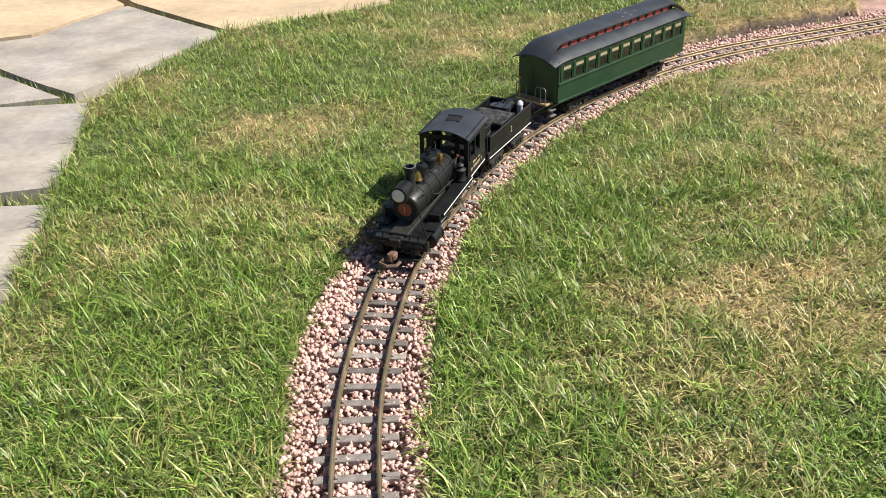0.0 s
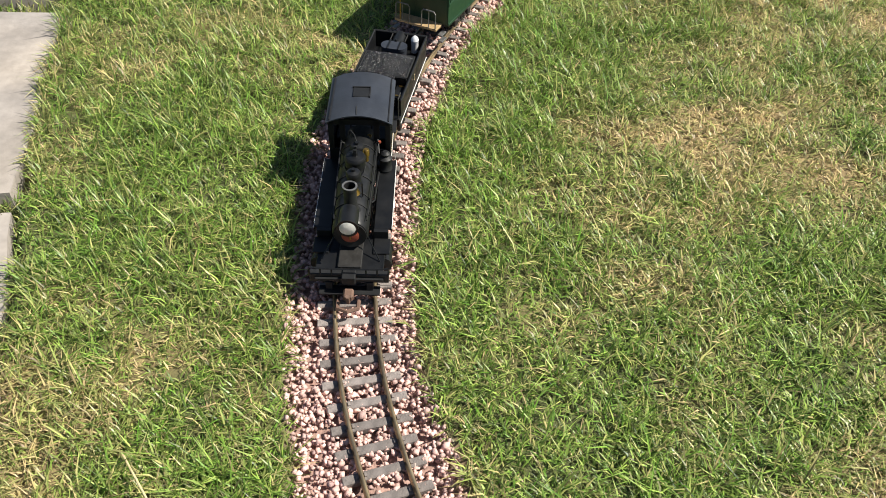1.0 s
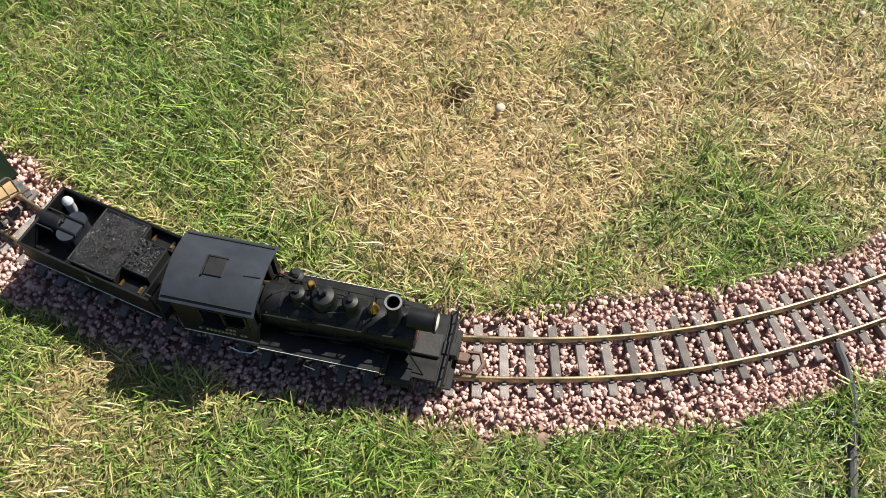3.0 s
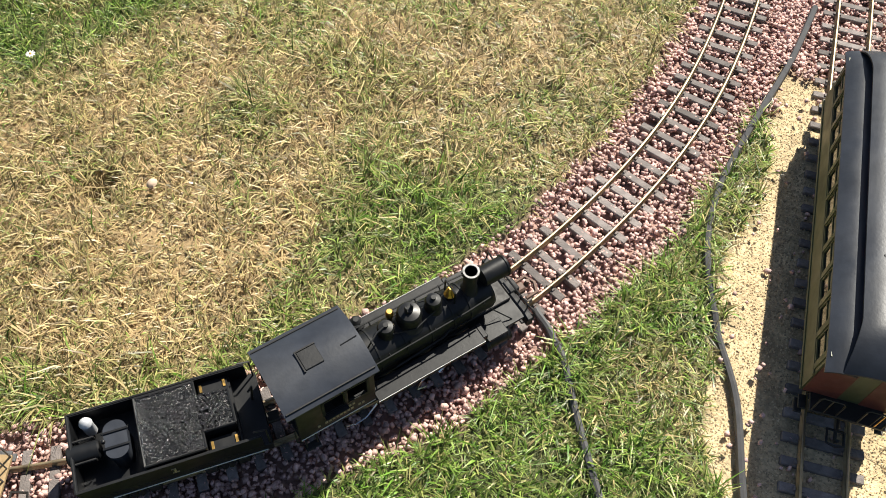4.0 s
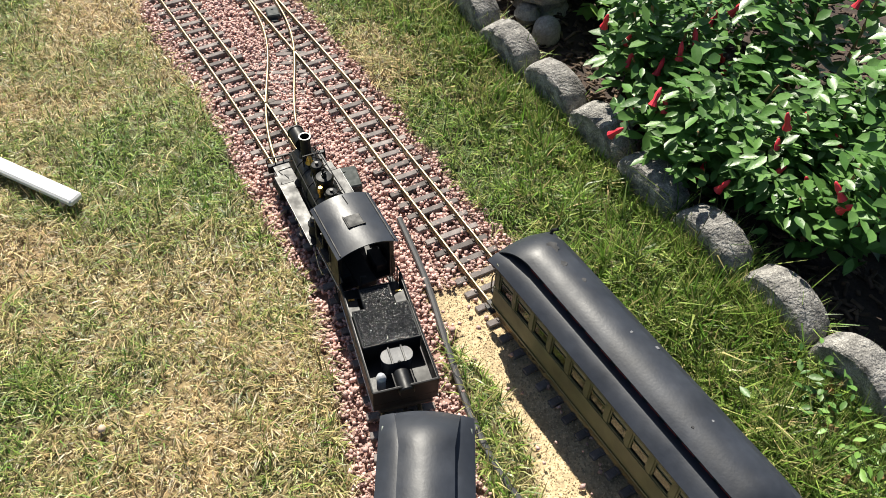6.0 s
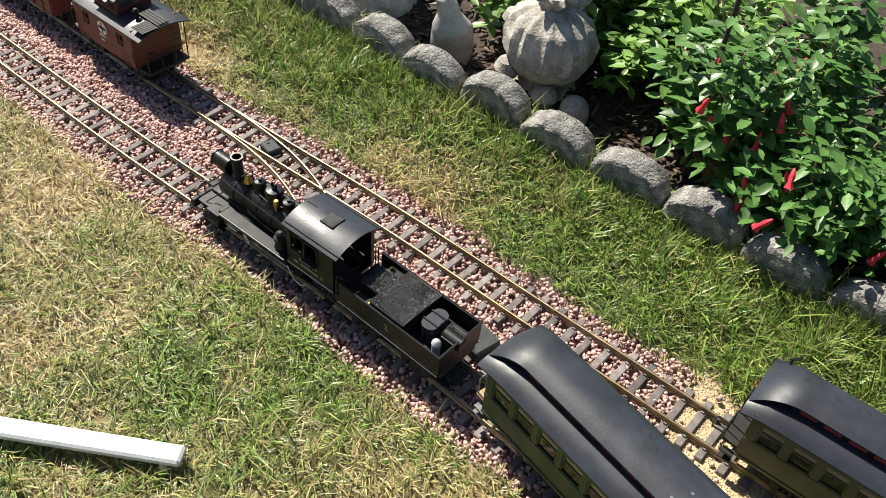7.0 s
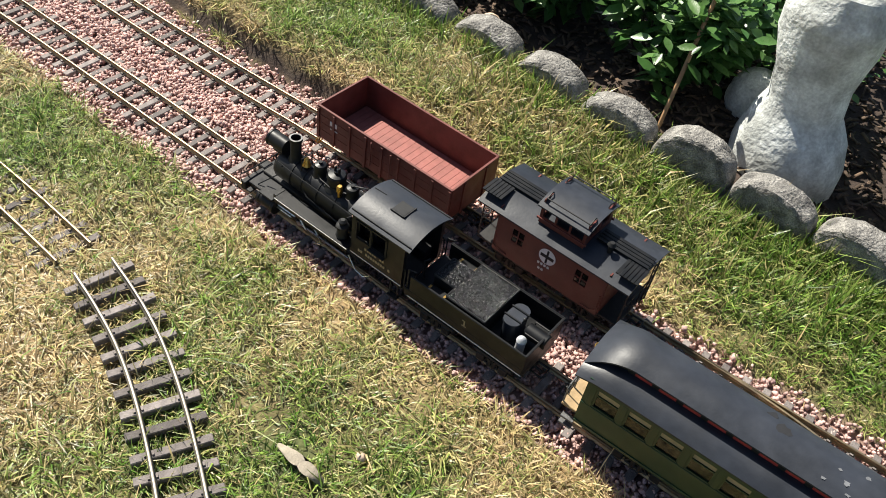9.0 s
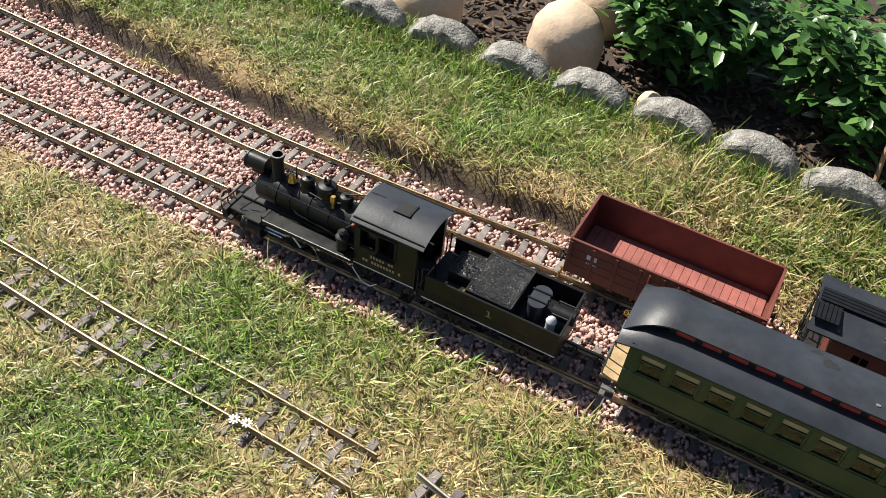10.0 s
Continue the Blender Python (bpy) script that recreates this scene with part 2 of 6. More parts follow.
def wall_with_windows(x0, x1, z0, z1, wins, y, thick, bm=None):
    """A side wall along x with true openings; wins: (x0, x1, z0, z1), apart from one another and in order."""
    if not wins:
        return box(x0, x1, y, y + thick, z0, z1, 0, bm)
    wz0, wz1 = wins[0][2], wins[0][3]
    bm = box(x0, x1, y, y + thick, z0, wz0, 0, bm)
    box(x0, x1, y, y + thick, wz1, z1, 0, bm)
    xs = [x0] + [v for w in wins for v in (w[0], w[1])] + [x1]
    for p, q in zip(xs[::2], xs[1::2]):
        box(p, q, y, y + thick, wz0, wz1, 0, bm)
    return bm


# ---- track lines ----
def spline(ctrl, n=14):
    c = np.array(ctrl, float)
    out = []
    for i in range(1, len(c) - 2):
        p0, p1, p2, p3 = c[i - 1:i + 3]
        t1 = np.linalg.norm(p1 - p0) ** 0.5
        t2 = t1 + np.linalg.norm(p2 - p1) ** 0.5
        t3 = t2 + np.linalg.norm(p3 - p2) ** 0.5
        for t in np.linspace(t1, t2, n, endpoint=False):
            a1 = (t1 - t) / t1 * p0 + t / t1 * p1
            a2 = (t2 - t) / (t2 - t1) * p1 + (t - t1) / (t2 - t1) * p2
            a3 = (t3 - t) / (t3 - t2) * p2 + (t - t2) / (t3 - t2) * p3
            b1 = (t2 - t) / t2 * a1 + t / t2 * a2
            b2 = (t3 - t) / (t3 - t1) * a2 + (t - t1) / (t3 - t1) * a3
            out.append((t2 - t) / (t2 - t1) * b1 + (t - t1) / (t2 - t1) * b2)
    return np.array(out)


class Line:
    def __init__(self, ctrl, even=0.02):
        p = spline(ctrl)
        s = np.r_[0, np.cumsum(np.linalg.norm(np.diff(p, axis=0), axis=1))]
        u = np.arange(0, s[-1], even)
        p = np.c_[np.interp(u, s, p[:, 0]), np.interp(u, s, p[:, 1])]
        k = np.ones(7) / 7                     # eases the joints between the pieces
        for c in (0, 1):
            p[3:-3, c] = np.convolve(p[:, c], k, "valid")
        self.p = p
        self.s = np.r_[0, np.cumsum(np.linalg.norm(np.diff(p, axis=0), axis=1))]

    def at(self, s):
        return np.array([np.interp(s, self.s, self.p[:, 0]), np.interp(s, self.s, self.p[:, 1])])

    def heading(self, s, h=0.02):
        d = self.at(s + h) - self.at(s - h)
        return d / np.linalg.norm(d)

    def near(self, x, y):
        return self.s[np.argmin(np.hypot(self.p[:, 0] - x, self.p[:, 1] - y))]

    def dist(self, x, y):
        """Signed distance of points: positive to the left of the line's way."""
        x, y = np.asarray(x, float).ravel(), np.asarray(y, float).ravel()
        best, sign = np.full(x.shape, 1e9), np.ones(x.shape)
        q = self.p[::2]
        for a, b in zip(q, q[1:]):
            d = b - a
            l2 = d @ d
            t = np.clip(((x - a[0]) * d[0] + (y - a[1]) * d[1]) / l2, 0, 1)
            ex, ey = x - a[0] - t * d[0], y - a[1] - t * d[1]
            r = np.hypot(ex, ey)
            w = r < best
            best[w] = r[w]
            sign[w] = np.sign(d[0] * ey - d[1] * ex)[w]
        return best * np.where(sign == 0, 1, sign)


MAIN = Line([(2.5, 2.76), (2.2, 2.64), (1.9, 2.515), (1.5, 2.345), (1.2, 2.222), (.957, 2.116), (.79, 2.039), (.635, 1.968), (.463, 1.86), (.384, 1.796), (.2, 1.61), (.055, 1.405),
             (-.045, 1.18), (-.104, 1.0), (-.118, .918), (-.134, .76), (-.135, .69), (-.126, .556), (-.110, .447), (-.071, .315), (-.012, .167), (.059, .04), (.183, -.124),
             (.337, -.259), (.443, -.33), (.565, -.389), (.68, -.43), (.845, -.47), (1.011, -.487), (1.19, -.479), (1.39, -.451), (1.667, -.398), (2.02, -.317), (2.53, -.215),
             (3.1, -.098), (3.45, -.022), (4.2, .14), (5.2, .356), (5.6, .44)])
SIDING = Line([(-.1, -.95), (.2, -.88), (.545, -.791), (.834, -.727), (1.105, -.668), (1.22, -.646), (1.39, -.612), (1.565, -.579), (1.67, -.556), (2.054, -.465), (2.4, -.396),
               (2.68, -.34), (2.8, -.308), (3.02, -.257), (3.18, -.225), (3.41, -.188), (3.636, -.152), (4.2, -.05), (5.2, .13), (5.6, .2)])
CROSS = Line([(1.25, -.475), (1.36, -.456), (1.45, -.446), (1.556, -.452), (1.636, -.468), (1.714, -.487), (1.80, -.500), (1.88, -.497), (1.96, -.484), (2.06, -.464), (2.2, -.435)])
THIRD = Line([(2.3, .03), (2.612, .073), (2.78, .1), (2.95, .135), (3.14, .162), (3.5, .225), (4.2, .36), (4.5, .42)])
LOOSE = Line([(2.75, .06), (2.566, .066), (2.45, .07), (2.32, .098), (2.23, .127), (2.11, .172), (2.0, .225), (1.9, .28)])
GAUGE, RAIL_TOP, HEAD = 0.024, 0.008, 0.0032       # half distance of the rail centres, rail height over the sleepers, head width


def value_noise(x, y, cell, seed):
    g = np.random.default_rng(seed).random((257, 257))
    u, v = np.asarray(x) / cell, np.asarray(y) / cell
    i, j = np.floor(u).astype(int), np.floor(v).astype(int)
    fu, fv = u - i, v - j
    fu, fv = fu * fu * (3 - 2 * fu), fv * fv * (3 - 2 * fv)
    w = lambda di, dj: g[(i + di) % 257, (j + dj) % 257]
    return (w(0, 0) * (1 - fu) + w(1, 0) * fu) * (1 - fv) + (w(0, 1) * (1 - fu) + w(1, 1) * fu) * fv


def step(x, lo, hi):
    t = np.clip((x - lo) / (hi - lo), 0, 1)
    return t * t * (3 - 2 * t)


EDGE_AT = lambda x: -1.190 + 0.188 * x               # the line of the bed's edging stones
PATIO = [(-.62, 2.2), (-.72, 1.95), (-.80, 1.69), (-.75, 1.48), (-.69, 1.26), (-.655, 1.05), (-.62, .88), (-.585, .70), (-.545, .56), (-.50, .40), (-.44, .2), (-.40, 0)]


def patio_x(y):
    ys, xs = [p[1] for p in PATIO][::-1], [p[0] for p in PATIO][::-1]
    return np.interp(y, ys, xs)


def cover(x, y):
    """What covers the ground at points: shares of ballast, sand, mulch, paving and the lawn's dryness."""
    x, y = np.asarray(x, float).ravel(), np.asarray(y, float).ravel()
    jit = 0.012 * (value_noise(x, y, 0.035, 1) - 0.5) + 0.02 * (value_noise(x, y, 0.15, 2) - 0.5)
    dm, ds, dt = MAIN.dist(x, y), SIDING.dist(x, y), THIRD.dist(x, y)
    hw = np.where(dm > 0, 0.072, 0.084)
    ball = step(hw + jit - np.abs(dm), -0.004, 0.004)
    sid = step(np.where(ds > 0, 0.085, 0.064) + jit - np.abs(ds), -0.004, 0.004) * (x > 0.1)
    between = ((dm < 0) & (ds > 0) & (x > 1.04 + 1.2 * jit)).astype(float) * (dm > -0.4)
    sandzone = step(np.where(ds > 0, 0.115, 0.085) + 3.5 * jit - np.abs(ds), -0.004, 0.004) * step(1.2 - x + 4 * jit, 0, 0.1) * (x > 0.2) * (1 - ball)
    ball = np.clip(np.maximum(np.maximum(ball, between * (1 - sandzone)), sid * (x > 1.12)), 0, 1)
    ball = ball * (1 - np.minimum(1, sandzone * (np.abs(dm) > 0.09)))
    mulch = step(EDGE_AT(x) - 0.02 - y, 0, 0.02)
    pave = step(patio_x(y) + 1.5 * jit - x, -0.004, 0.004) * (y < 2.3) + step(y - 2.19 - 0.6 * (x + .62), 0, 0.02) * (x < -.2)
    pave = np.clip(pave, 0, 1)
    n1, n2 = value_noise(x, y, 0.22, 5), value_noise(x, y, 0.06, 6)
    dry = 0.10 + 0.95 * (n1 - 0.5) + 0.7 * (n2 - 0.5)
    r = np.hypot((x - 0.50) / 1.15, (y - 0.06)) + 0.12 * (n1 - 0.5)
    dry += 0.95 * step(0.32 - r, 0, 0.15)
    dry += 0.32 * step(x - 0.6, 0, 0.35) * (dm > 0)
    dry += 0.22 * step(x + 0.25 - 0.2 * y, 0, 0.5) * (y > 0.7)
    dry += 0.42 * step(0.07 - np.abs(np.abs(ds) - 0.1), 0, 0.06) * (ds < 0) * (x > 1.6)
    dry += 0.14 * step(x - 1.1, 0, 0.3) * (ds > -0.1)
    dry -= 0.25 * ((ds < 0) & (x < 1.9))
    return ball, sandzone, mulch, pave, np.clip(dry, 0, 1), dm, ds


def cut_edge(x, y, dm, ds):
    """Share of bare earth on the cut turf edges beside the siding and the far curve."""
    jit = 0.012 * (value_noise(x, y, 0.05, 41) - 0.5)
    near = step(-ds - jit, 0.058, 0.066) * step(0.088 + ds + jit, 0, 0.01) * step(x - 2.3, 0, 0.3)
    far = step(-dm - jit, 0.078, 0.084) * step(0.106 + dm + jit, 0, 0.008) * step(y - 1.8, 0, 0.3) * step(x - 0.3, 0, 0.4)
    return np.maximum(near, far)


def ground_height(x, y):
    ball, sand, mulch, pave, dry, dm, ds = cover(x, y)
    x, y = np.asarray(x, float).ravel(), np.asarray(y, float).ravel()
    bumps = 0.010 * (value_noise(x, y, 0.25, 11) - 0.5) + 0.005 * (value_noise(x, y, 0.05, 12) - 0.5)
    lawn = 0.0 + bumps + 0.012 * step(-ds, 0.07, 0.16) * (x > 0.3) * (x < 5) + 0.036 * step(-ds, 0.062, 0.096) * step(x - 2.2, 0, 0.5) * (1 - mulch) + 0.03 * step(-dm, 0.082, 0.116) * step(y - 1.8, 0, 0.3) * step(x - 0.3, 0, 0.4) * (x < 4)
    z = lawn * (1 - ball) + ball * (-0.013 + 0.3 * bumps)
    z = z * (1 - sand) + sand * (-0.006 + 0.6 * bumps)
    z = z * (1 - mulch) + mulch * (-0.004 + 2.0 * bumps)
    z = z * (1 - pave) + pave * (-0.03)
    hole = np.exp(-(((x - 0.476) / 0.018) ** 2 + ((y - 0.117) / 0.015) ** 2))
    return z - 0.06 * np.minimum(1, 1.5 * hole) * (hole > 0.05)


def coarse(lo, hi, far, fine):
    k = np.geomspace(0.05, far, 26)
    return np.r_[lo - k[::-1], np.arange(lo, hi, fine), hi + k]


def build_ground():
    gx, gy = coarse(-1.3, 4.6, 300.0, 0.0125), coarse(-1.7, 2.7, 300.0, 0.0125)
    X, Y = np.meshgrid(gx, gy, indexing="ij")
    n, m = X.shape
    x, y = X.ravel(), Y.ravel()
    z = ground_height(x, y)
    ball, sand, mulch, pave, dry, dm, ds = cover(x, y)
    idx = np.arange(n * m).reshape(n, m)
    quads = np.stack([idx[:-1, :-1], idx[1:, :-1], idx[1:, 1:], idx[:-1, 1:]], -1).reshape(-1, 4)
    me = raw_mesh("ground", np.c_[x, y, z], quads)
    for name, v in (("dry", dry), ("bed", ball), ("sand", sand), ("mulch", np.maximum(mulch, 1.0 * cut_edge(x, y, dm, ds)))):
        me.attributes.new(name, "FLOAT", "POINT").data.foreach_set("value", v.astype(np.float32))
    me.materials.append(GROUND)
    me.polygons.foreach_set("use_smooth", [True] * len(me.polygons))
    tagged(new("ground", me), "lawn soil with thatch, pink gravel bed and dark flower bed earth", "ground", kind="structure")


def raw_mesh(name, verts, faces):
    """A mesh from arrays, all faces with the same number of corners."""
    me = bpy.data.meshes.new(name)
    verts, faces = np.asarray(verts, np.float32), np.asarray(faces, np.int32)
    k = faces.shape[1]
    me.vertices.add(len(verts))
    me.vertices.foreach_set("co", verts.ravel())
    me.loops.add(faces.size)
    me.loops.foreach_set("vertex_index", faces.ravel())
    me.polygons.add(len(faces))
    me.polygons.foreach_set("loop_start", np.arange(0, faces.size, k, dtype=np.int32))
    me.update(calc_edges=True)
    me.validate()
    return me


def scatter_blades(name, x, y, length, width, tilt, dry, label, seed):
    """Grass blades as narrow lances bent in the middle, all in one mesh."""
    rng = np.random.default_rng(seed)
    n = len(x)
    az = rng.uniform(0, 2 * np.pi, n)
    z = ground_height(x, y) - 0.002
    out, side = np.c_[np.cos(az), np.sin(az), 0 * az], np.c_[-np.sin(az), np.cos(az), 0 * az]
    up = np.array([0, 0, 1.0])
    base = np.c_[x, y, z]
    w = (width / 2)[:, None] * side
    mid = base + (length * 0.45)[:, None] * (np.sin(tilt * 0.6)[:, None] * out + np.cos(tilt * 0.6)[:, None] * up)
    tip = mid + (length * 0.6)[:, None] * (np.sin(np.minimum(tilt * 1.35, 1.75))[:, None] * out + np.cos(np.minimum(tilt * 1.35, 1.75))[:, None] * up)
    v = np.stack([base, mid + w, tip, mid - w], 1).reshape(-1, 3)
    k = 4 * np.arange(n)[:, None]
    tris = np.concatenate([k + [0, 1, 3], k + [1, 2, 3]], 1).reshape(-1, 3)
    me = raw_mesh(name, v, tris)
    me.attributes.new("dry", "FLOAT", "POINT").data.foreach_set("value", np.repeat(dry, 4).astype(np.float32))
    me.materials.append(GRASS)
    return tagged(new(name, me), label, "grass", kind="stuff")


def build_grass():
    rng = np.random.default_rng(3)
    for name, area, count, label in (
            ("lawn_grass", (-0.95, 1.15, -0.80, 1.35), 520000, "short mown green lawn grass with straw-dry patches"),
            ("far_lawn_grass", (-1.2, 2.0, 1.3, 2.75), 230000, "short mown lawn grass, green with pale dry blades"),
            ("bank_grass", (0.1, 1.1, -1.08, -0.68), 65000, "longer lush green grass between siding and flower bed"),
            ("strip_grass", (1.1, 4.1, -0.98, 0.75), 520000, "mown lawn grass, green and straw yellow beside the tracks")):
        x, y = rng.uniform(area[0], area[1], count), rng.uniform(area[2], area[3], count)
        tuft = rng.random(count) < 0.45            # tufts: blades drawn towards a common root
        cell = 0.022
        gx, gy = np.floor(x / cell), np.floor(y / cell)
        hx = np.modf(np.abs(np.sin(gx * 12.9898 + gy * 78.233) * 43758.5453))[0]
        hy = np.modf(np.abs(np.sin(gx * 39.346 + gy * 11.135) * 24634.6345))[0]
        x = np.where(tuft, (gx + hx) * cell + rng.normal(0, 0.0035, count), x)
        y = np.where(tuft, (gy + hy) * cell + rng.normal(0, 0.0035, count), y)
        ball, sand, mulch, pave, dry, dm, ds = cover(x, y)
        keep = (ball + sand + mulch + pave + 0.8 * cut_edge(x, y, dm, ds)) < 0.35 + 0.3 * rng.random(count)
        keep &= rng.random(count) < 0.30 + 1.5 * value_noise(x, y, 0.028, 43)
        keep &= np.hypot(x - 0.476, y - 0.117) > 0.017
        keep &= (np.abs(THIRD.dist(x, y)) > 0.046) | (rng.random(count) < 0.85)
        x, y, dry, ds, hx, tuft = x[keep], y[keep], dry[keep], ds[keep], hx[keep], tuft[keep]
        n = len(x)
        d = np.clip(dry + rng.normal(0, 0.36, n) + 0.25 * (hx - 0.5) * tuft, 0, 1)
        lush = np.clip(step(-ds, 0.07, 0.2) * (x < 2.6) * (x > 0.1), 0, 1)
        clump = 0.5 * value_noise(x, y, 0.11, 17) + 0.5 * value_noise(x, y, 0.035, 19)
        length = rng.uniform(0.010, 0.031, n) * (0.35 + 1.35 * clump) * (1 + 0.9 * lush * np.where(x < 1.15, 1.0, 0.35)) * (1.1 - 0.15 * dry) * np.where(rng.random(n) < 0.04, 1.7, 1.0)
        tilt = np.clip(rng.normal(1.02, 0.36, n) + 0.25 * dry - 0.25 * lush, 0.1, 1.52)
        scatter_blades(name, x, y, length, rng.uniform(0.0009, 0.0023, n) * (1 + 0.5 * lush), tilt, d, label, 7)


def build_tufts():
    """Long uncut grass along the foot of the edging and in stray tufts."""
    rng = np.random.default_rng(23)
    n = 15000
    x = rng.uniform(0.15, 3.5, n)
    y = EDGE_AT(x) + 0.028 + np.abs(rng.normal(0, 0.026, n))
    keep = rng.random(n) < 0.15 + 1.3 * value_noise(x, y, 0.06, 29) * (0.25 + 1.0 * (x < 1.1))
    x, y = x[keep], y[keep]
    n = len(x)
    jx, jy = [], []
    for (ax, ay), (bx, by) in (((-.70, 1.24), (-.93, 1.215)), ((-.93, 1.215), (-1.45, 1.09)), ((-.59, .72), (-.98, .652)), ((-.98, .652), (-1.5, .58)), ((-.46, .285), (-1.2, .085)), ((-.80, 1.70), (-1.0, 1.665)), ((-.86, 1.725), (-1.10, 1.90)), ((-.61, 2.18), (-.97, 2.485))):
        u = rng.uniform(0, 1, 420) ** 1.3
        jx.append(ax + u * (bx - ax) + rng.normal(0, 0.006, 420))
        jy.append(ay + u * (by - ay) + rng.normal(0, 0.009, 420))
    jx, jy = np.concatenate(jx), np.concatenate(jy)
    m = len(jx)
    scatter_blades("joint_grass", jx, jy, rng.uniform(0.026, 0.048, m), rng.uniform(0.001, 0.0022, m), np.clip(rng.normal(0.7, 0.35, m), 0.05, 1.3), np.clip(rng.normal(0.15, 0.25, m), 0, 1), "short grass growing in the joints of the paving", 25)
    scatter_blades("edge_grass", x, y, rng.uniform(0.018, 0.045, n) * np.where(x < 1.1, 1.4, 1.0), rng.uniform(0.0014, 0.0032, n), np.clip(rng.normal(0.6, 0.3, n), 0.05, 1.3), np.clip(rng.normal(0.12, 0.25, n), 0, 1), "long uncut green grass along the foot of the edging stones", 24)


def build_ballast():
    rng = np.random.default_rng(9)
    pts = []
    for line, half, lo, hi, per in ((MAIN, 0.10, 0, 99, 9000), (SIDING, 0.11, 1.0, 99, 9000)):
        n = int(line.s[-1] * per)
        s, o = rng.uniform(0.02, line.s[-1] - 0.02, n), rng.uniform(-half, half, n)
        px, py = np.interp(s, line.s, line.p[:, 0]), np.interp(s, line.s, line.p[:, 1])
        hx, hy = np.interp(s + .02, line.s, line.p[:, 0]) - px, np.interp(s + .02, line.s, line.p[:, 1]) - py
        h = np.hypot(hx, hy) + 1e-9
        q = np.c_[px - o * hy / h, py + o * hx / h]
        pts.append(q[(q[:, 0] > lo) | (lo == 0)])
    p = np.concatenate(pts)
    p = p[(p[:, 0] < 3.95) & (p[:, 1] < 2.5)]
    ball = cover(p[:, 0], p[:, 1])[0]
    p = p[ball > 0.45]
    strays = np.c_[rng.uniform(0.45, 1.2, 420), rng.uniform(-0.82, -0.55, 420)]
    strays = strays[cover(strays[:, 0], strays[:, 1])[1] > 0.6][:150]
    p = np.concatenate([p, strays])
    n = len(p)
    dm, ds = np.abs(MAIN.dist(p[:, 0], p[:, 1])), np.abs(SIDING.dist(p[:, 0], p[:, 1]))
    d = np.minimum(dm, ds)
    r = rng.uniform(0.0021, 0.0042, n) * np.where(rng.random(n) < 0.08, 1.35, 1.0)
    z = ground_height(p[:, 0], p[:, 1]) + r * rng.uniform(0.1, 1.0, n) + rng.uniform(0.003, 0.010, n) + np.where((d > 0.05), 0.002, 0)
    z = np.where(d < 0.046, np.minimum(z, -0.001 - 0.5 * r), z)
    onrail = np.abs(d - GAUGE) < 0.004
    z = np.where(onrail, np.minimum(z, -0.004), z)
    chip = np.array([(-1, -.8, -.7), (.9, -1, -.8), (1, .9, -.6), (-.8, 1, -.8), (-.7, -.6, .7), (.6, -.75, .9), (.75, .6, .75), (-.6, .7, .85)]) * 0.72
    tri = np.array([(0, 2, 1), (0, 3, 2), (4, 5, 6), (4, 6, 7), (0, 1, 5), (0, 5, 4), (1, 2, 6), (1, 6, 5), (2, 3, 7), (2, 7, 6), (3, 0, 4), (3, 4, 7)])
    v = chip[None] * rng.uniform(0.65, 1.2, (n, 8, 1)) * (r[:, None] * rng.uniform(0.75, 1.35, (n, 3)))[:, None, :]
    az, el = rng.uniform(0, 2 * np.pi, n), rng.uniform(-0.9, 0.9, n)
    c, s_ = np.cos(az)[:, None], np.sin(az)[:, None]
    vx, vy = v[..., 0] * c - v[..., 1] * s_, v[..., 0] * s_ + v[..., 1] * c
    ce, se = np.cos(el)[:, None], np.sin(el)[:, None]
    vx, vz = vx * ce - v[..., 2] * se, vx * se + v[..., 2] * ce
    verts = np.stack([vx + p[:, :1], vy + p[:, 1:], vz + z[:, None]], -1).reshape(-1, 3)
    me = raw_mesh("ballast", verts, (8 * np.arange(n)[:, None, None] + tri[None]).reshape(-1, 3))
    me.materials.append(STONE)
    tagged(new("ballast", me), "loose pink granite chippings bedding the model tracks", "ballast", kind="stuff")


def build_sand_grit():
    """Coarse sand grains lying under the parked coach."""
    rng = np.random.default_rng(61)
    n = 42000
    s_ = rng.uniform(0.25, 1.45, n)
    o = rng.uniform(-0.11, 0.15, n)
    c = np.array([SIDING.at(v) for v in np.linspace(0.25, 1.45, 60)])
    u = np.linspace(0.25, 1.45, 60)
    x, y = np.interp(s_, u, c[:, 0]) - 0.21 * o, np.interp(s_, u, c[:, 1]) + 0.975 * o
    keep = cover(x, y)[1] > 0.5
    x, y = x[keep], y[keep]
    n = len(x)
    r = rng.uniform(0.0008, 0.0021, n)
    z = ground_height(x, y) + 0.5 * r
    a = rng.uniform(0, 6.28, n)
    corner = np.array([(1, 0, -.5), (-.5, .9, -.5), (-.5, -.9, -.5), (0, 0, .9)])
    v = corner[None] * rng.uniform(0.6, 1.3, (n, 4, 1)) * r[:, None, None]
    vx, vy = v[..., 0] * np.cos(a)[:, None] - v[..., 1] * np.sin(a)[:, None], v[..., 0] * np.sin(a)[:, None] + v[..., 1] * np.cos(a)[:, None]
    f = np.array([(0, 1, 3), (1, 2, 3), (2, 0, 3)])
    me = raw_mesh("sand_grit", np.stack([vx + x[:, None], vy + y[:, None], v[..., 2] + z[:, None]], -1).reshape(-1, 3), (4 * np.arange(n)[:, None, None] + f[None]).reshape(-1, 3))
    me.materials.append(GRIT)
    tagged(new("sand_grit", me), "coarse yellow sand grains under the parked coach", "sand", kind="stuff")


